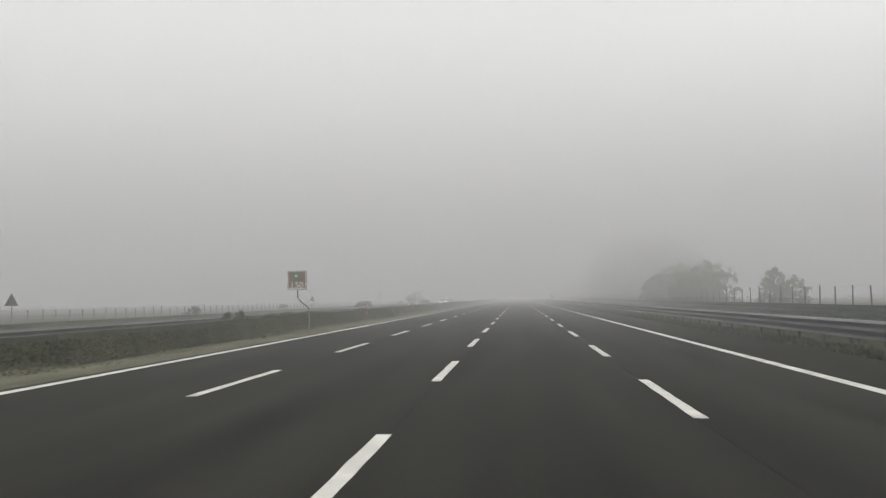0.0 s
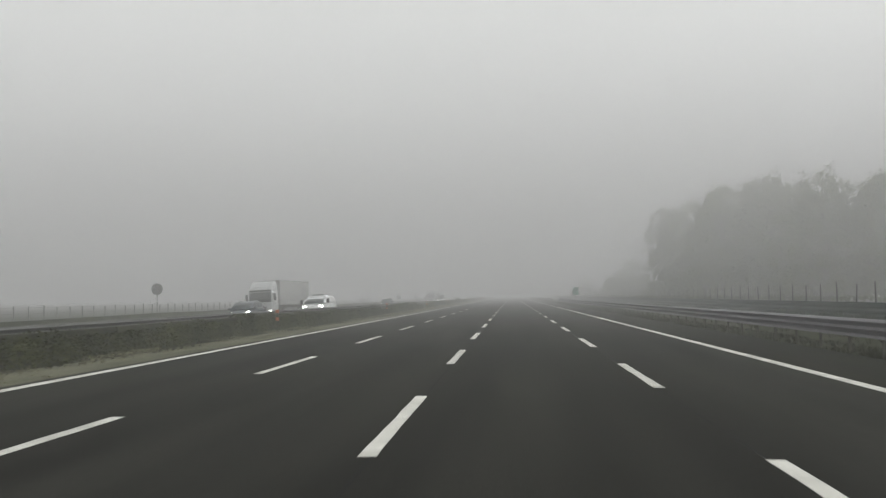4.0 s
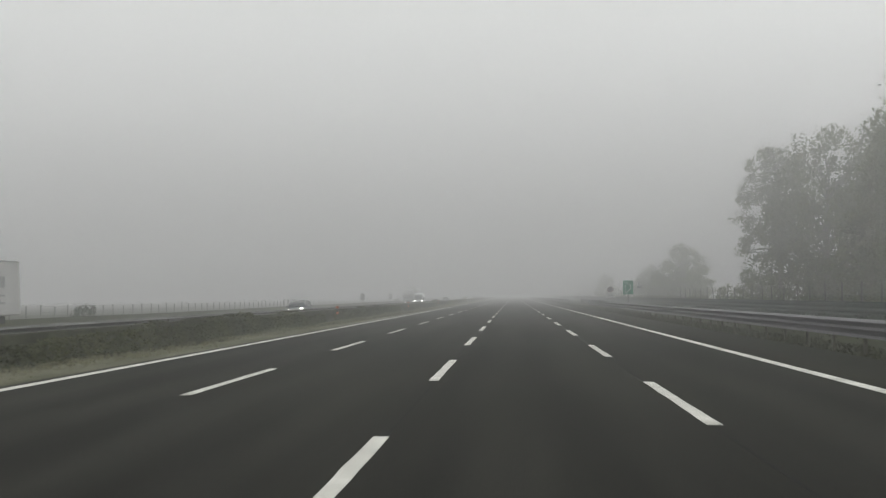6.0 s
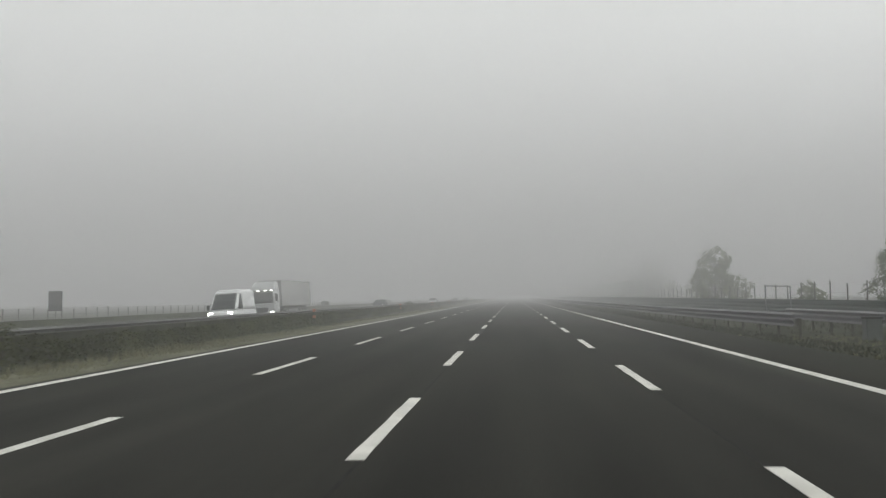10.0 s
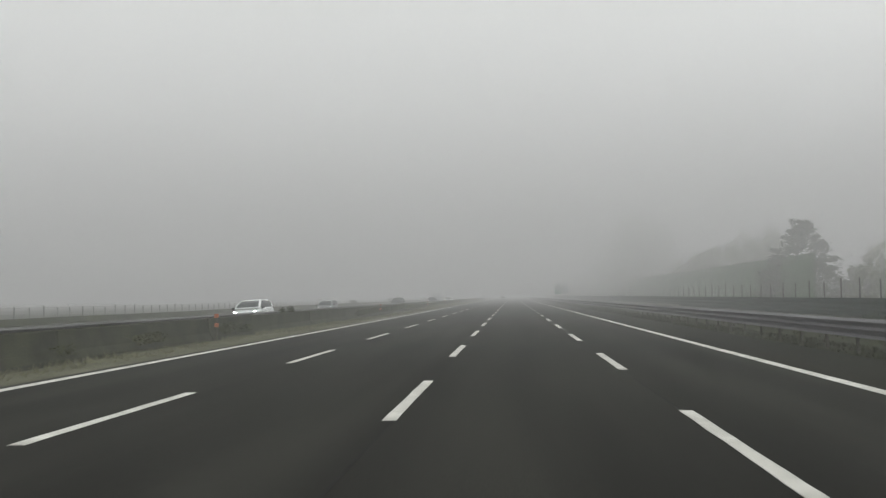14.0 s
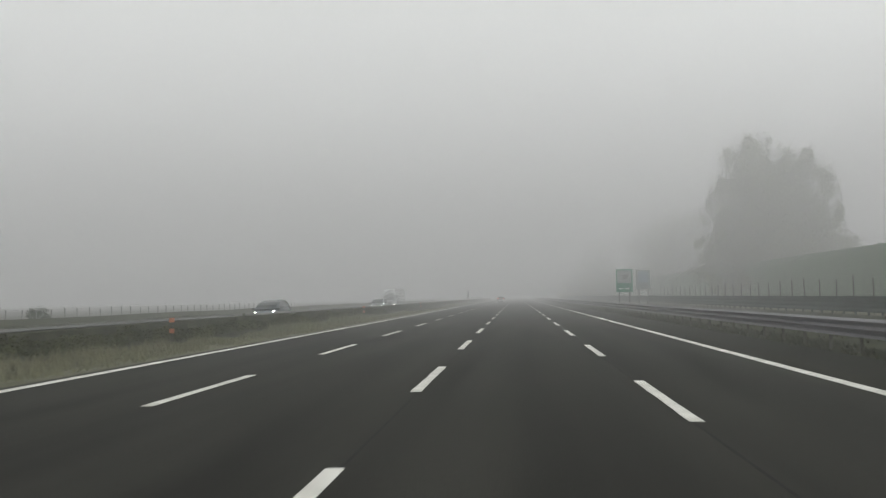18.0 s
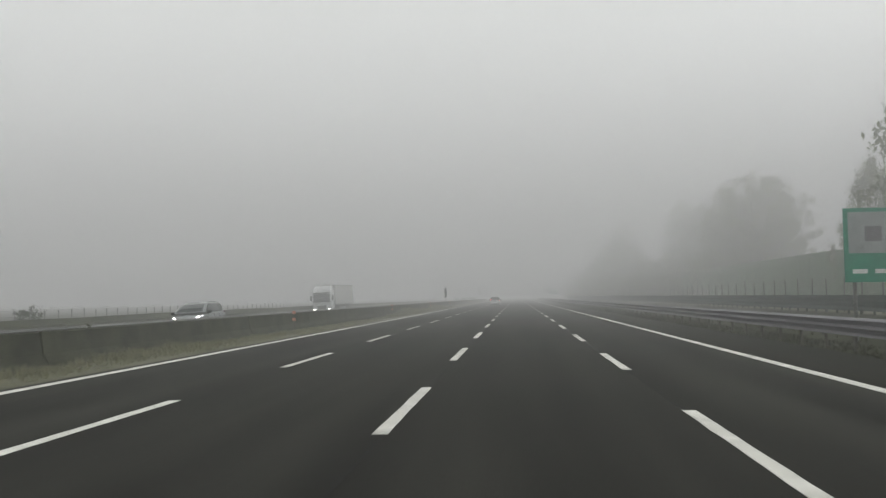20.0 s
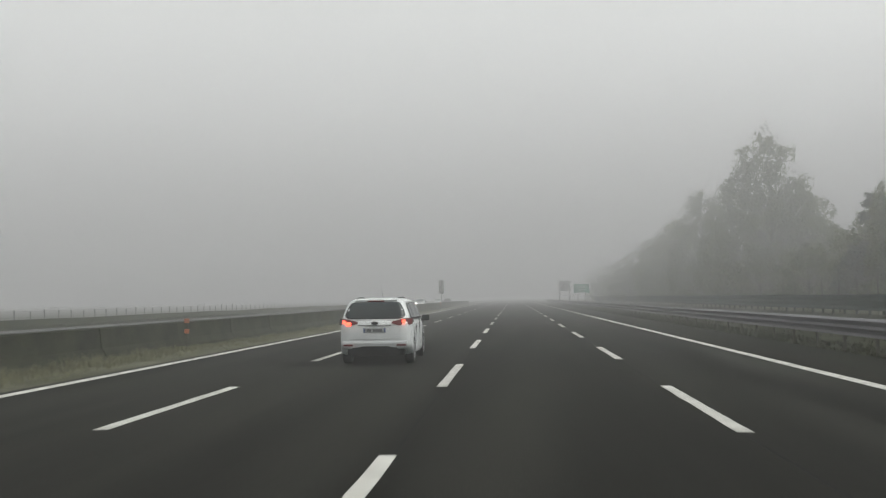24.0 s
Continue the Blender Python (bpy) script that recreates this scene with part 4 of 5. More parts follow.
r = np.random.RandomState(83)
pl = []
for i in range(38000):
    x, y = -11.42 + 1.75 * r.rand() ** 1.5, r.uniform(-30, 900) if i % 5 else r.uniform(560, 810)
    h = max(0.03, sward_tone(y) * (1.25 - 0.55 * (x + 11.42)))
    pl.append((x, y, height(x, y) - 0.02, h))
tagged(link("median_grass", blade_mesh("median_grass", pl, 84, 5, 0.8), DRY), "pale dry grass in soft patches along the foot of the median barrier", "grass", kind="stuff")
HEDGE = material("wall_creeper_leaves", (0.010, 0.030, 0.016), 0.95, spread=0.35, scale=0.5, fine=5, second=(0.022, 0.048, 0.024), spec=0.05)
grass_strip("wall_creeper", 19.1, 19.42, -36, 500, 0.2, 0.6, 260, HEDGE, "dark green climbing plants and grass against the wall", 131, -0.1)
undergrowth("undergrowth", 60000, -12.7, -11.9, 1.15, 0.05, 47, "ragged dark plants growing in the median behind the barrier", CREEPER)
undergrowth("dry_undergrowth", 30000, -11.3, -10.6, 0.16, 0.02, 53, "pale dry plant stems at the foot of the barrier", DRY)


def creeper(n, seed):
    """Leaves lying over the barrier's face and top, in lumps, with bare stretches between."""
    r = np.random.RandomState(seed)
    pts, sizes = [], []
    while len(pts) < n:
        y = r.uniform(-30, 930)
        k = 0.55 + noise.noise((seed, y * 0.05, 1.0)) + 0.7 * noise.noise((seed, y * 0.21, 5.0)) - 0.75 * step(390, 420, y) * (1 - step(500, 540, y)) - 3.0 * step(650, 690, y)
        if k < 0:
            continue
        roof = 0.50 + 0.42 * min(1.0, k) + 0.22 * noise.noise((seed, y * 0.6, 9.0))
        for q in range(12):
            z = roof * r.rand() ** 0.75
            if y > 380:
                z = roof * (0.42 + 0.58 * z / roof)
            x = -11.47 - 0.15 * min(1.0, max(0.0, z - 0.1) / 0.5) + 0.16 * r.rand() * (1.1 - z)
            if z > 0.68:
                x = r.uniform(-12.0, -11.5)
            pts.append((x, y + r.normal(0, 0.35), z - 0.1))
    cen = np.array(pts)
    m = len(cen)
    u = r.randn(m, 3)
    u /= np.linalg.norm(u, axis=1, keepdims=True)
    w = np.cross(u, r.randn(m, 3))
    w /= np.linalg.norm(w, axis=1, keepdims=True)
    s = 0.022 + 0.03 * r.rand(m, 1)
    quad = np.stack([cen - u * s, cen + w * s * 0.7, cen + u * s, cen - w * s * 0.7], 1).reshape(-1, 3)
    me = bpy.data.meshes.new("creeper")
    me.from_pydata(quad.tolist(), [], np.arange(4 * m).reshape(-1, 4).tolist())
    return tagged(link("creeper", me, CREEPER), "dark olive creeping plants grown over the median barrier in lumps", "creeper", kind="stuff")


creeper(260000, 61)
dark_crown = []
for (wood, crown), mat in KINDS["shrub"]:
    me = crown.copy()
    me.materials.clear()
    dark_crown.append(me)
rnd = random.Random(17)
for k in range(40):
    y = 20 + 23 * k + rnd.uniform(-6, 6)
    if y > 640 and rnd.random() < 0.6:
        continue
    (wood, crown), mat = KINDS["shrub"][k % 2]
    s = rnd.choice((0.04, 0.05, 0.055, 0.065, 0.09))
    root = empty("shrub", label="small dark shrub growing over the median barrier", category="shrub", group="median shrubs")
    root.matrix_world = pose(-12.45, y, 0.12, 0, 0, rnd.uniform(0, 360)) @ Matrix.Diagonal((s * 1.1, s * 1.3, s * 1.25, 1))
    link("trunk", wood, BARK, root)
    link("crown", dark_crown[k % 2], CREEPER, root)

# ---------------------------------------------------------------- vehicles
WHITE_PAINT = material("white_car_paint", (0.60, 0.62, 0.62), 0.25, spread=0.03, scale=1.5, fine=12)
DARK_PAINT = material("dark_car_paint", (0.035, 0.045, 0.055), 0.25, spread=0.1, scale=1.5)
SILVER_PAINT = material("silver_car_paint", (0.17, 0.18, 0.185), 0.3, 0.4, spread=0.06, scale=1.5)
GLASS = material("tinted_car_glass", (0.022, 0.028, 0.03), 0.08, spread=0.1, scale=2)
RUBBER = material("tyre_rubber", (0.02, 0.02, 0.02), 0.85, spread=0.2, scale=8)
ALLOY = material("alloy_rim", (0.32, 0.32, 0.33), 0.35, 0.7, spread=0.1, scale=6)
CHROME = material("chrome_trim", (0.55, 0.55, 0.56), 0.15, 0.9, spread=0.05, scale=6)
RED_GLASS = material("red_tail_glass", (0.10, 0.010, 0.012), 0.2, spread=0.1, scale=8)
RED_LIT = material("lit_tail_lamp", (0.6, 0.05, 0.03), 0.3, emit=(1.0, 0.09, 0.05), power=4.0)
HEAD_LIT = material("lit_headlamp", (0.8, 0.8, 0.78), 0.2, emit=(1.0, 0.97, 0.9), power=160.0)
HEAD_DIM = material("headlamp_glass", (0.5, 0.52, 0.53), 0.1, spread=0.1, scale=9)
LORRY_LAMP = material("lit_lorry_lamp", (0.7, 0.7, 0.68), 0.2, emit=(1.0, 0.97, 0.9), power=8.0)
DARK_GLASS = material("dark_windscreen", (0.025, 0.03, 0.031), 0.5, spread=0.1, scale=2, spec=0.25)
VAN_PAINT = material("white_van_paint", (0.52, 0.53, 0.53), 0.35, spread=0.04, scale=1.5, fine=12)
LORRY_PAINT = material("pale_lorry_paint", (0.40, 0.41, 0.41), 0.4, spread=0.05, scale=1.5, fine=12)
TRAILER = material("white_trailer_panels", (0.27, 0.27, 0.265), 0.6, spread=0.07, scale=0.8, fine=6)
# White number plate: the washing-out by fog is put into this grey.
PLATE_PALE = material("greyed_plate", (0.34, 0.35, 0.35), 0.5, spread=0.12, scale=6)
PLATE_BLUE = material("plate_blue", (0.05, 0.08, 0.2), 0.4, spread=0.05)


def loft(bm, rings, cap=True):
    rs = [[bm.verts.new(p) for p in r] for r in rings]
    n = len(rs[0])
    for p, q in zip(rs, rs[1:]):
        for i in range(n):
            bm.faces.new((p[i], p[(i + 1) % n], q[(i + 1) % n], q[i]))
    if cap:
        bm.faces.new(rs[0][::-1])
        bm.faces.new(rs[-1])
    bmesh.ops.recalc_face_normals(bm, faces=bm.faces)
    return bm


def hull_ring(y, w, zb, zt):
    half = [(0.0, zb), (w * 0.86, zb), (w * 0.985, zb + 0.03), (w, zb + 0.12), (w, zb + (zt - zb) * 0.55), (w * 0.985, zt - 0.1), (w * 0.955, zt - 0.03), (w * 0.9, zt), (0.0, zt + 0.02)]
    return [(x, y, z) for x, z in half] + [(-x, y, z) for x, z in half[-2:0:-1]]


def cabin_ring(z, y0, y1, w, r):
    pts = []
    for cx, cy, a0 in ((w - r, y1 - r, 0), (-w + r, y1 - r, 90), (-w + r, y0 + r, 180), (w - r, y0 + r, 270)):
        for k in range(6):
            a = radians(a0 + 18 * k)
            pts.append((cx + r * math.cos(a), cy + r * math.sin(a), z))
    return pts


def corner(x, w, r):
    """How far a rounded plan corner falls back at x."""
    e = min(r, max(0.0, abs(x) - (w - r)))
    return r - math.sqrt(max(0.0, r * r - e * e))


def panel_grid(bm, fn, rows, cols=7, thick=0.012):
    """A curved pane over a surface fn(u, z); rows of (z, u0, u1)."""
    g = [[bm.verts.new(fn(a + (b - a) * i / cols, z)) for i in range(cols + 1)] for z, a, b in rows]
    fs = [bm.faces.new((p[i], p[i + 1], q[i + 1], q[i])) for p, q in zip(g, g[1:]) for i in range(cols)]
    bmesh.ops.recalc_face_normals(bm, faces=fs)
    bmesh.ops.solidify(bm, geom=fs, thickness=thick)
    return bm


def wheel(parent, x, y, r, width, rim=ALLOY, spokes=7):
    s = 1 if x > 0 else -1
    bm = bmesh.new()
    prof = [(r * 0.62, -0.5), (r * 0.93, -0.5), (r, -0.36), (r, 0.36), (r * 0.93, 0.5), (r * 0.62, 0.5)]
    n, rings = 28, []
    for k in range(n):
        a = 2 * math.pi * k / n
        rings.append([bm.verts.new((d * width, q * math.cos(a), q * math.sin(a))) for q, d in prof])
    for k in range(n):
        p, q = rings[k], rings[(k + 1) % n]
        for i in range(6):
            bm.faces.new((p[i], p[(i + 1) % 6], q[(i + 1) % 6], q[i]))
    bmesh.ops.recalc_face_normals(bm, faces=bm.faces)
    hub = part("wheel", bm, RUBBER, parent, smooth=True)
    hub.location = (x, y, r)
    bm = bmesh.new()
    disc(bm, r * 0.64, 0.02, "x", (-s * width * 0.1, 0, 0), 28)
    disc(bm, r * 0.65, width * 0.5, "x", (s * width * 0.28, 0, 0), 28, r * 0.57)
    for k in range(spokes):
        box(bm, 0, 0, 0, 0.03, r * 0.13, r * 0.56, 0.006, pose(s * width * 0.4, 0, 0) @ Matrix.Rotation(2 * math.pi * k / spokes, 4, "X") @ Matrix.Translation((0, 0, r * 0.3)))
    disc(bm, r * 0.16, 0.05, "x", (s * width * 0.4, 0, 0), 14)
    part("rim", bm, rim, hub, smooth=False)


def make_car(name, paint, label, tail_lit=False, head_lit=True, category="car"):
    """A compact high-roofed hatchback, nose to +y, 4.08 m long."""
    car = empty(name, label=label, category=category, group="vehicles")
    st = [(-2.05, 0.62, 0.41, 0.70), (-2.035, 0.74, 0.385, 0.88), (-1.99, 0.80, 0.375, 0.99), (-1.88, 0.83, 0.36, 1.03), (-1.62, 0.855, 0.32, 1.03)]
    for yw in (-1.245, 1.245):
        k = 1.0 if yw < 0 else 0.985
        top = (lambda y: 1.03 - 0.02 * (y + 1.6)) if yw < 0 else (lambda y: 1.0 - 0.2 * max(0, y - 0.9))
        st += [(yw + d, 0.873 * k - (0.04 * max(0, d) if yw > 0 else 0), z, top(yw + d)) for d, z in ((-0.36, 0.22), (-0.345, 0.36), (-0.27, 0.54), (-0.12, 0.645), (0.0, 0.665), (0.12, 0.645), (0.27, 0.54), (0.345, 0.36), (0.36, 0.22))]
        if yw < 0:
            st += [(-0.4, 0.875, 0.2, 1.0), (0.2, 0.876, 0.2, 0.99)]
    st += [(1.75, 0.80, 0.23, 0.81), (1.92, 0.70, 0.26, 0.73), (2.0, 0.58, 0.3, 0.64), (2.04, 0.4, 0.36, 0.56)]
    bm = bmesh.new()
    loft(bm, [hull_ring(*s) for s in st])
    part("body", bm, paint, car, smooth=True)
    bm = bmesh.new()
    box(bm, 0, 0, 0.42, 1.36, 3.7, 0.42, 0.05)
    part("underbody", bm, BLACK, car)
    zs = (0.97, 1.03, 1.25, 1.42, 1.475, 1.515, 1.53)
    yr = (-1.99, -1.975, -1.88, -1.76, -1.66, -1.45, -1.0)
    yf = (1.42, 1.32, 0.96, 0.60, 0.36, 0.10, -0.3)
    hw = (0.82, 0.805, 0.745, 0.675, 0.615, 0.50, 0.30)
    bm = bmesh.new()
    loft(bm, [cabin_ring(z, a, b, w, 0.16 if z < 1.55 else 0.2) for z, a, b, w in zip(zs, yr, yf, hw)])
    part("cabin", bm, paint, car, "rounded roof and pillars", smooth=True)

    def rear(o):
        return lambda x, z: (x, float(np.interp(z, zs, yr)) + corner(x, float(np.interp(z, zs, hw)), 0.16) - o, z)

    def front(o):
        return lambda x, z: (x, float(np.interp(z, zs, yf)) - corner(x, float(np.interp(z, zs, hw)), 0.16) + o, z)

    def side(s, o):
        return lambda y, z: (s * (float(np.interp(z, zs, hw)) + o), y, z)

    bm = bmesh.new()
    panel_grid(bm, rear(0.012), [(1.05, -0.56, 0.56), (1.07, -0.66, 0.66), (1.12, -0.715, 0.715), (1.22, -0.695, 0.695), (1.32, -0.645, 0.645), (1.395, -0.595, 0.595), (1.425, -0.54, 0.54), (1.435, -0.45, 0.45)], 14)
    part("rear_window", bm, GLASS, car, "dark rear window", smooth=True)
    bm = bmesh.new()
    box(bm, 0, -1.66, 1.468, 1.02, 0.16, 0.035, 0.016)
    part("spoiler", bm, paint, car)
    plate("brake_lamp", car, 0, 1.452, 0.4, 0.03, -1.742, RED_GLASS, 0.02, "unlit high brake lamp", 0.006)
    bm = bmesh.new()
    panel_grid(bm, front(0.012), [(1.06, -0.68, 0.68), (1.25, -0.64, 0.64), (1.42, -0.57, 0.57), (1.45, -0.5, 0.5)], 12)
    part("windscreen", bm, GLASS, car, smooth=True)
    for s in (-1, 1):
        bm = bmesh.new()
        panel_grid(bm, side(s, 0.004), [(1.03, -1.5, 1.12), (1.25, -1.62, 0.78), (1.40, -1.5, 0.5), (1.435, -1.3, 0.36)], 10)
        part("window_trim", bm, BLACK, car)
        for rows in ([(1.05, 0.08, 1.0), (1.25, 0.06, 0.7), (1.39, 0.05, 0.42), (1.42, 0.06, 0.33)],
                     [(1.05, -0.92, -0.02), (1.25, -0.94, -0.02), (1.39, -0.96, -0.02), (1.42, -0.95, -0.03)],
                     [(1.06, -1.36, -1.03), (1.25, -1.55, -1.04), (1.38, -1.46, -1.05)]):
            bm = bmesh.new()
            panel_grid(bm, side(s, 0.014), rows, 4)
            part("side_window", bm, GLASS, car)
        plate("waist_trim", car, s * 0.815, 1.025, 0.02, 0.02, -0.2, CHROME, 2.5, "chrome strip under the windows")
        for y in (-0.98, 0.02, 1.02):
            plate("door_seam", car, s * 0.868, 0.64, 0.018, 0.72 if y > -0.9 else 0.5, y if y > -0.9 else -0.8, BLACK, 0.008)
        for y in (-0.72, 0.26):
            bm = bmesh.new()
            box(bm, s * 0.885, y, 0.885, 0.035, 0.2, 0.035, 0.012)
            part("door_handle", bm, paint, car)
        bm = bmesh.new()
        box(bm, s * 0.95, 0.98, 1.01, 0.2, 0.12, 0.15, 0.045)
        m = part("mirror", bm, BLACK, car, "dark door mirror")
        bm = bmesh.new()
        box(bm, s * 0.95, 0.925, 1.01, 0.16, 0.02, 0.11, 0.006)
        part("mirror_glass", bm, GLASS, m)
        bm = bmesh.new()
        box(bm, s * 0.85, 1.02, 0.96, 0.12, 0.06, 0.05, 0.012)
        part("mirror_arm", bm, BLACK, m)
        bm = bmesh.new()
        loft(bm, [[(s * x, y, z) for x, y, z in r] for r in (
            [(0.40, -2.035, 0.945), (0.40, -2.0, 0.985), (0.40, -1.93, 0.985), (0.40, -1.93, 0.945)],
            [(0.56, -2.045, 0.90), (0.56, -1.995, 1.02), (0.56, -1.9, 1.02), (0.56, -1.9, 0.90)],
            [(0.78, -1.99, 0.885), (0.76, -1.955, 1.065), (0.72, -1.88, 1.065), (0.72, -1.88, 0.885)],
            [(0.875, -1.80, 0.925), (0.865, -1.78, 1.05), (0.78, -1.8, 1.05), (0.78, -1.8, 0.925)],
            [(0.885, -1.58, 0.975), (0.875, -1.58, 1.01), (0.8, -1.6, 1.01), (0.8, -1.6, 0.975)])])
        lamp = part("tail_lamp", bm, RED_GLASS, car, "dark red wrap-round tail lamp")
        bm = bmesh.new()
        box(bm, s * (0.69 if s > 0 else 0.62), -2.03, 0.985 if s > 0 else 0.935, (0.075 if s > 0 else 0.12), 0.05, 0.085, 0.02)
        part("lit_bulb", bm, RED_LIT if tail_lit else RED_GLASS, lamp)
        if s < 0 and tail_lit:
            bm = bmesh.new()
            box(bm, -0.73, -2.0, 0.985, 0.07, 0.06, 0.07, 0.02)
            part("lit_bulb", bm, RED_LIT, lamp)
        plate("reflector", car, s * 0.63, 0.455, 0.22, 0.04, -2.05, RED_GLASS, 0.05, round_=0.008)
        bm = bmesh.new()
        loft(bm, [[(s * x, y, z) for x, y, z in r] for r in (
            [(0.42, 2.0, 0.60), (0.42, 1.99, 0.70), (0.42, 1.9, 0.70), (0.42, 1.9, 0.6)],
            [(0.66, 1.87, 0.62), (0.66, 1.82, 0.79), (0.66, 1.75, 0.79), (0.66, 1.75, 0.62)],
            [(0.80, 1.66, 0.70), (0.80, 1.6, 0.84), (0.74, 1.6, 0.84), (0.74, 1.6, 0.7)])])
        part("headlamp", bm, HEAD_LIT if head_lit else HEAD_DIM, car)
        for y in (-1.245, 1.245):
            wheel(car, s * 0.76, y, 0.315, 0.2)
    bm = bmesh.new()
    panel_grid(bm, lambda x, z: (x, -2.052 + 0.03 * (abs(x) / 0.7) ** 4, z), [(0.22, -0.60, 0.60), (0.33, -0.60, 0.60), (0.40, -0.52, 0.52), (0.43, -0.44, 0.44)], 10, 0.03)
    part("rear_skirt", bm, BLACK, car, "black plastic lower bumper")
    bm = bmesh.new()
    box(bm, 0, -2.0, 0.5, 1.54, 0.13, 0.11, 0.04)
    part("bumper", bm, paint, car)
    plate("tailgate_trim", car, 0, 0.905, 0.78, 0.022, -2.05, CHROME, 0.02)
    bm = bmesh.new()
    box(bm, 0, -2.052, 0.79, 0.53, 0.02, 0.115, 0.006)
    pl = part("number_plate", bm, PLATE_PALE, car, "pale plate with blue ends, its white greyed for the fog")
    for s in (-1, 1):
        plate("plate_band", pl, s * 0.245, 0.79, 0.035, 0.105, -2.064, PLATE_BLUE)
    for xx, ww in ((-0.13, 0.1), (0.07, 0.22)):
        plate("plate_bar", pl, xx, 0.79, ww, 0.06, -2.064, SIGN_GREY)
    bm = bmesh.new()
    disc(bm, 0.085, 0.02, "y", (0, 0, 0), 22)
    bmesh.ops.transform(bm, matrix=pose(0, -2.05, 0.955) @ Matrix.Diagonal((1, 1, 0.42, 1)), verts=bm.verts)
    part("badge", bm, BLACK, car, "plain dark oval badge")
    plate("name_bar", car, -0.42, 0.70, 0.14, 0.02, -2.045, SIGN_GREY)
    for s in (-1, 1):
        plate("tailgate_seam", car, s * 0.6, 0.72, 0.006, 0.24, -2.03, SIGN_GREY, 0.03)
    plate("tailgate_seam", car, 0, 0.585, 1.2, 0.007, -2.04, SIGN_GREY, 0.03)
    bm = bmesh.new()
    tube(bm, [(0.1, -1.2, 1.53), (0.1, -1.4, 1.74), (0.1, -1.48, 1.82)], [0.006, 0.004, 0.003], 6)
    part("aerial", bm, BLACK, car)
    for s in (-1, 1):
        bm = bmesh.new()
        tube(bm, [(s * 0.5, -1.4, 1.525), (s * 0.53, -0.8, 1.54), (s * 0.52, -0.1, 1.53)], [0.012, 0.014, 0.012], 6)
        part("roof_strip", bm, BLACK, car)
    bm = bmesh.new()
    box(bm, 0, 2.0, 0.44, 0.9, 0.1, 0.16, 0.03)
    part("grille", bm, BLACK, car)
    return car


def make_van(label, cooler, tall, lamp=LORRY_LAMP):
    """A panel van, nose to +y, 5.4 m long."""
    van = empty("van", label=label, category="van", group="vehicles")
    h = tall
    st = [(-2.7, 0.93, 0.35, 1.1), (-2.66, 0.97, 0.3, 1.12)]
    for yw in (-1.5, 1.75):
        st += [(yw + d, 0.985, z, 1.12 if yw < 0 else 1.14 - 0.2 * max(0, yw + d - 1.5)) for d, z in ((-0.42, 0.28), (-0.36, 0.5), (0, 0.74), (0.36, 0.5), (0.42, 0.28))]
    st += [(2.45, 0.9, 0.3, 0.98), (2.66, 0.72, 0.34, 0.8), (2.72, 0.5, 0.4, 0.68)]
    bm = bmesh.new()
    loft(bm, [hull_ring(*s) for s in st])
    part("body", bm, VAN_PAINT, van, smooth=True)
    zs = (1.05, 1.3, h - 0.25, h - 0.08, h)
    yf = (2.1, 1.78, 0.95, 0.72, 0.4)
    hw = (0.96, 0.94, 0.87, 0.82, 0.62)
    bm = bmesh.new()
    loft(bm, [cabin_ring(z, -2.69 + 0.04 * i, y, w, 0.14) for i, (z, y, w) in enumerate(zip(zs, yf, hw))])
    part("cargo_body", bm, VAN_PAINT, van, smooth=True)
    bm = bmesh.new()
    panel_grid(bm, lambda x, z: (x, float(np.interp(z, zs, yf)) - corner(x, float(np.interp(z, zs, hw)), 0.14) + 0.014, z), [(1.12, -0.8, 0.8), (1.3, -0.79, 0.79), (h - 0.4, -0.74, 0.74), (h - 0.27, -0.7, 0.7)])
    part("windscreen", bm, DARK_GLASS, van, smooth=True)
    for s in (-1, 1):
        bm = bmesh.new()
        panel_grid(bm, lambda y, z: (s * (float(np.interp(z, zs, hw)) + 0.012), y, z), [(1.13, 0.55, 1.75), (1.3, 0.55, 1.5), (h - 0.35, 0.58, 0.95)], 4)
        part("side_window", bm, GLASS, van)
        bm = bmesh.new()
        box(bm, s * 1.1, 1.62, 1.28, 0.2, 0.12, 0.34, 0.04)
        part("mirror", bm, BLACK, van)
        bm = bmesh.new()
        box(bm, s * 0.98, 1.6, 1.22, 0.12, 0.05, 0.05, 0.01)
        part("mirror_arm", bm, BLACK, van)
        bm = bmesh.new()
        box(bm, s * 0.66, 2.5, 0.84, 0.34, 0.24, 0.2, 0.05)
        part("headlamp", bm, lamp, van)
        for y in (-1.5, 1.75):
            wheel(van, s * 0.84, y, 0.34, 0.22, GALV)
    bm = bmesh.new()
    box(bm, 0, 2.66, 0.5, 1.3, 0.12, 0.26, 0.04)
    part("bumper", bm, BLACK, van)
    bm = bmesh.new()
    box(bm, 0, 0, 0.5, 1.5, 4.9, 0.4, 0.04)
    part("underbody", bm, BLACK, van)
    if cooler:
        bm = bmesh.new()
        box(bm, 0, 0.0, h + 0.07, 1.1, 0.6, 0.16, 0.05)
        c = part("cooling_unit", bm, VAN_PAINT, van, "white roof cooling unit")
        bm = bmesh.new()
        box(bm, 0, 0.305, h + 0.06, 0.8, 0.02, 0.05, 0.004)
        part("grille", bm, BLACK, c)
    return van


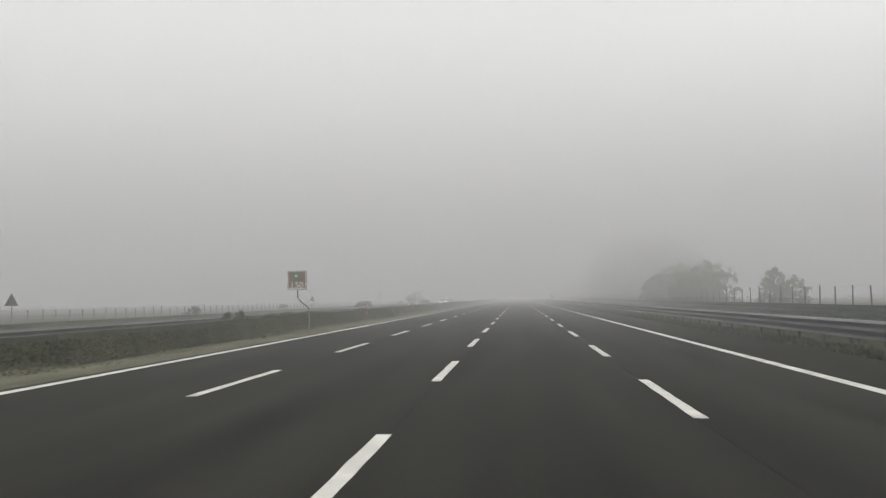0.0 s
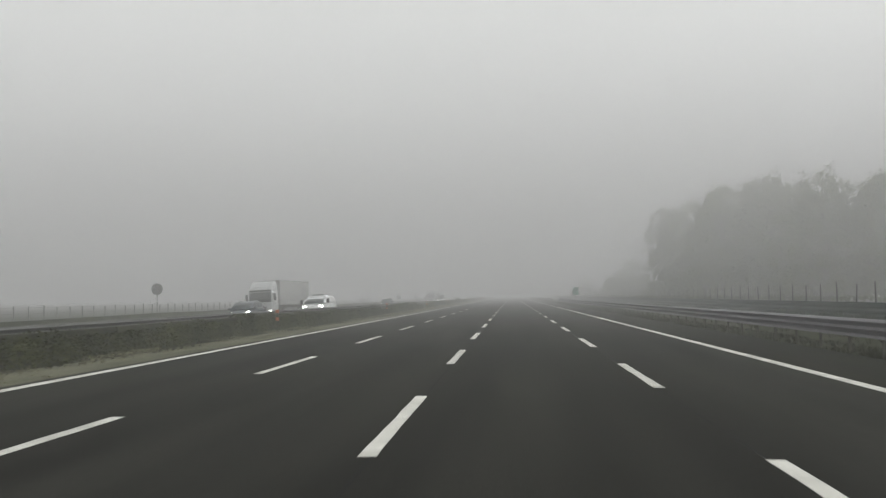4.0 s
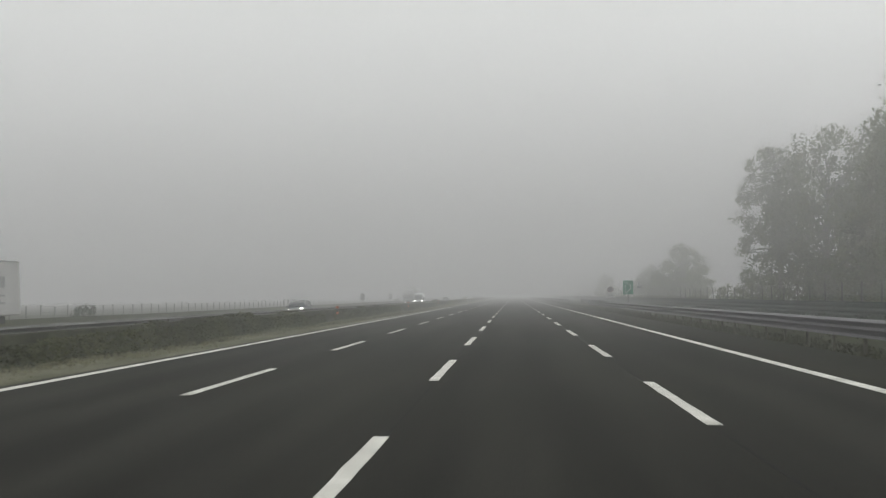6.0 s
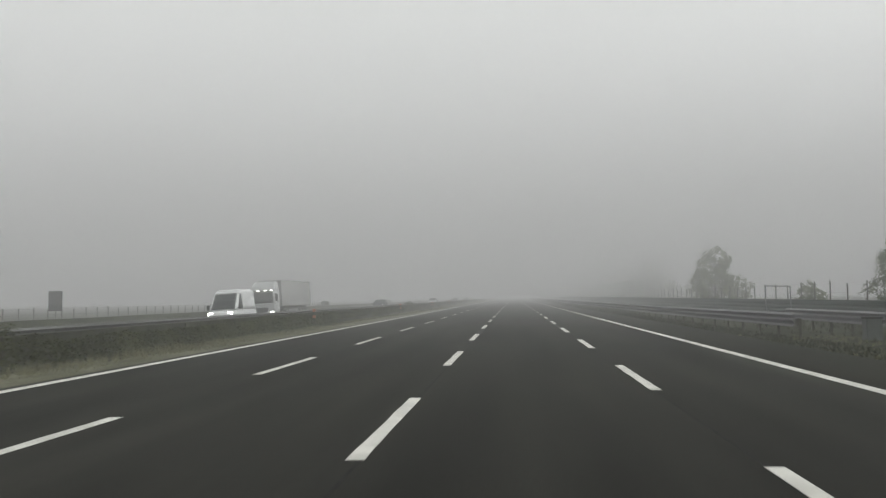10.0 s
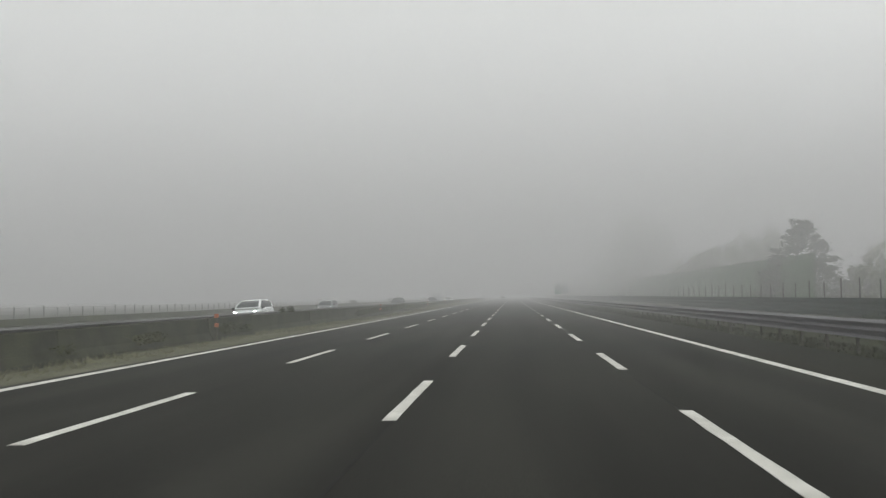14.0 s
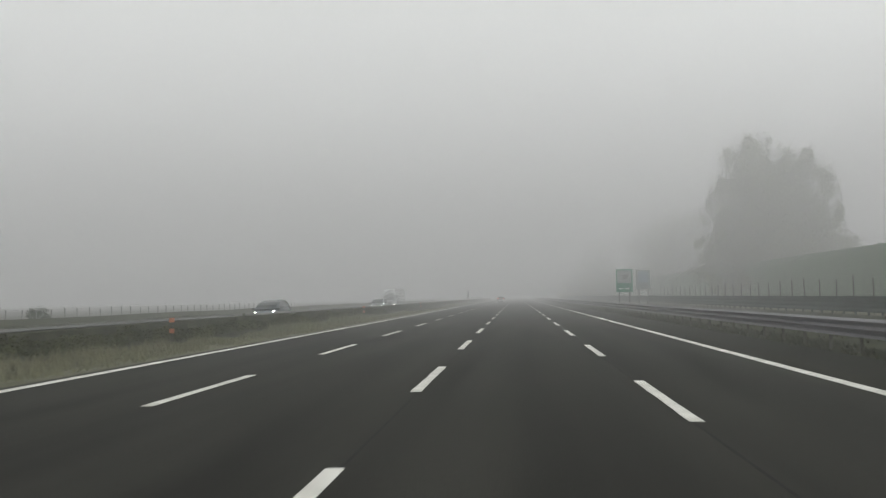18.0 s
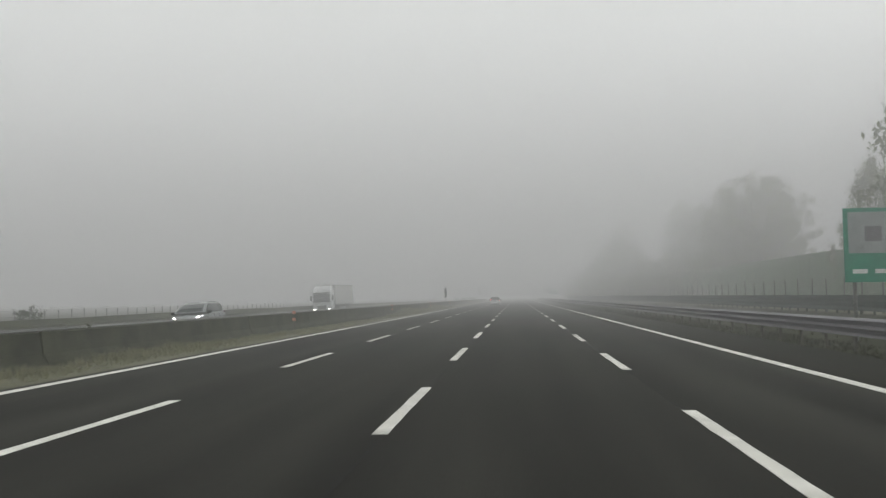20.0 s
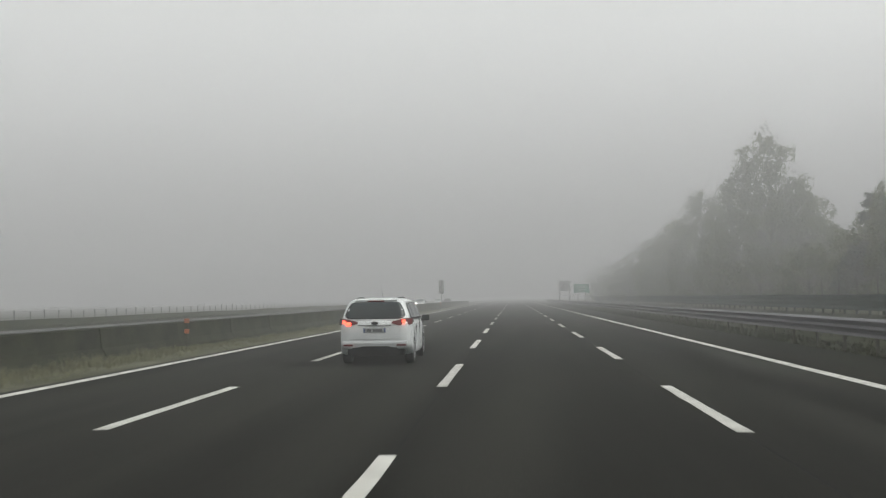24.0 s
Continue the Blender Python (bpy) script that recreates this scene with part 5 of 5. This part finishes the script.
def make_truck(label, grille, lights_on_roof):
    """A tractor with a box trailer, nose to +y, 16.5 m long, front at y = 0."""
    t = empty("articulated_lorry", label=label, category="lorry", group="vehicles")
    bm = bmesh.new()
    rows = [(0.45, 0.0, 1.2), (1.1, 0.02, 1.24), (1.75, -0.02, 1.24), (2.75, -0.22, 1.22), (3.3, -0.55, 1.18), (3.72, -1.1, 1.08), (3.78, -1.4, 0.98)]
    loft(bm, [cabin_ring(z, -2.25, y, w, 0.18) for z, y, w in rows])
    part("cab", bm, LORRY_PAINT, t, smooth=True)
    zs, yf, ws = [r[0] for r in rows], [r[1] for r in rows], [r[2] for r in rows]
    bm = bmesh.new()
    panel_grid(bm, lambda x, z: (x, float(np.interp(z, zs, yf)) - corner(x, float(np.interp(z, zs, ws)), 0.18) + 0.015, z), [(1.66, -1.1, 1.1), (1.75, -1.2, 1.2), (2.3, -1.21, 1.21), (2.8, -1.17, 1.17)], 14)
    part("windscreen", bm, DARK_GLASS, t, smooth=True)
    bm = bmesh.new()
    panel_grid(bm, lambda x, z: (x, float(np.interp(z, zs, yf)) - corner(x, float(np.interp(z, zs, ws)), 0.18) + 0.03, z), [(0.72, -0.5, 0.5), (0.95, -0.56, 0.56), (1.2, -0.6, 0.6)])
    part("grille", bm, grille, t)
    bm = bmesh.new()
    box(bm, 0, -0.12, 2.86, 2.2, 0.3, 0.1, 0.03)
    v = part("sun_visor", bm, BLACK, t)
    if lights_on_roof:
        for x in (-1.0, -0.35, 0.35, 1.0):
            bm = bmesh.new()
            box(bm, x, 0.05, 2.88, 0.3, 0.04, 0.06, 0.01)
            part("roof_lamp", bm, LORRY_LAMP, v)
    bm = bmesh.new()
    box(bm, 0, -0.03, 0.52, 2.44, 0.22, 0.36, 0.07)
    part("bumper", bm, LORRY_PAINT, t)
    for s in (-1, 1):
        bm = bmesh.new()
        box(bm, s * 0.98, 0.06, 0.68, 0.36, 0.08, 0.2, 0.03)
        part("headlamp", bm, LORRY_LAMP, t)
        bm = bmesh.new()
        panel_grid(bm, lambda y, z: (s * 1.252, y, z), [(1.8, -1.3, -0.42), (2.55, -1.3, -0.5)], 3, 0.02)
        part("side_window", bm, GLASS, t)
        bm = bmesh.new()
        box(bm, s * 1.42, -0.2, 2.2, 0.24, 0.14, 0.66, 0.05)
        m = part("mirror", bm, BLACK, t)
        bm = bmesh.new()
        box(bm, s * 1.28, -0.24, 2.48, 0.2, 0.05, 0.06, 0.01)
        part("mirror_arm", bm, BLACK, m)
        for y in (-1.45, -5.1, -11.6, -12.9, -14.2):
            wheel(t, s * 1.04, y, 0.5, 0.36, GALV, 5)
        bm = bmesh.new()
        box(bm, s * 1.2, -8.0, 0.75, 0.06, 4.4, 0.5, 0.02)
        part("side_guard", bm, SIGN_GREY, t)
    bm = bmesh.new()
    box(bm, 0, -9.75, 2.62, 2.52, 13.5, 2.62, 0.05)
    part("trailer_box", bm, TRAILER, t, "white box trailer")
    bm = bmesh.new()
    box(bm, 0, -8.4, 1.1, 1.5, 15.2, 0.36, 0.03)
    part("chassis", bm, BLACK, t)
    for s in (-1, 1):
        plate("top_rail", t, s * 1.25, 3.9, 0.05, 0.07, -9.75, SIGN_GREY, 13.5)
        plate("side_mark", t, s * 1.262, 2.9, 0.012, 0.55, -14.2, SIGN_GREY, 1.9)
        plate("side_mark", t, s * 1.262, 2.25, 0.012, 0.1, -14.2, SIGN_GREY, 1.9)
        plate("side_mark", t, s * 1.262, 1.9, 0.012, 0.1, -14.2, SIGN_GREY, 1.9)
    return t


def oncoming(x, y):
    return pose(x, y, opposite(x), 0, 2.86, 180)


hero = make_car("hatchback", WHITE_PAINT, "white compact high-roofed hatchback with lit tail lamps on the road", True, False)
hero.matrix_world = pose(-3.4, 795.06, 0.004, 0, 0, 0.6) @ Matrix.Diagonal((0.97, 1, 1, 1))
white = make_car("hatchback", WHITE_PAINT, "white hatchback with lit headlamps on the opposite carriageway")
white.matrix_world = oncoming(-16.1, 507.3)
for x, y in ((-16.3, 935), (-19.6, 952), (-16.4, 975)):
    copy_thing(white, oncoming(x, y))
dark = make_car("hatchback", DARK_PAINT, "dark blue-grey hatchback on the opposite carriageway")
dark.matrix_world = oncoming(-19.3, 195.2)
for x, y in ((-16.2, 640), (-18.8, 452), (-16.6, 586), (-16.4, 1004), (-19.5, 118)):
    copy_thing(dark, oncoming(x, y))
silver = make_car("hatchback", SILVER_PAINT, "silver hatchback with lit headlamps on the opposite carriageway")
silver.matrix_world = oncoming(-19.6, 548.5)
copy_thing(silver, oncoming(-16.3, 690))

van = make_van("white refrigerated van with a roof cooling unit and lit headlamps", True, 1.74)
van.matrix_world = oncoming(-16.2, 206)
van = make_van("white high-roofed panel van with lit headlamps", False, 2.45)
van.matrix_world = oncoming(-19.2, 383.3)
copy_thing(dark, oncoming(-20.5, 281))
lorry = make_truck("white articulated lorry with a box trailer and lit headlamps", BLACK, False)
lorry.matrix_world = oncoming(-24.7, 219) @ Matrix.Diagonal((1, 1, 0.965, 1))
lorry = make_truck("white articulated lorry with lamps above its windscreen", GLASS, True)
lorry.matrix_world = oncoming(-24.6, 411)
lorry = make_truck("white articulated lorry half lost in the fog", BLACK, False)
lorry.matrix_world = oncoming(-24.9, 762)
side_van = make_van("white minibus standing on the side road behind the fence", False, 2.1, HEAD_DIM)
side_van.matrix_world = pose(50, 190, height(50, 190), 0, 0, 100)
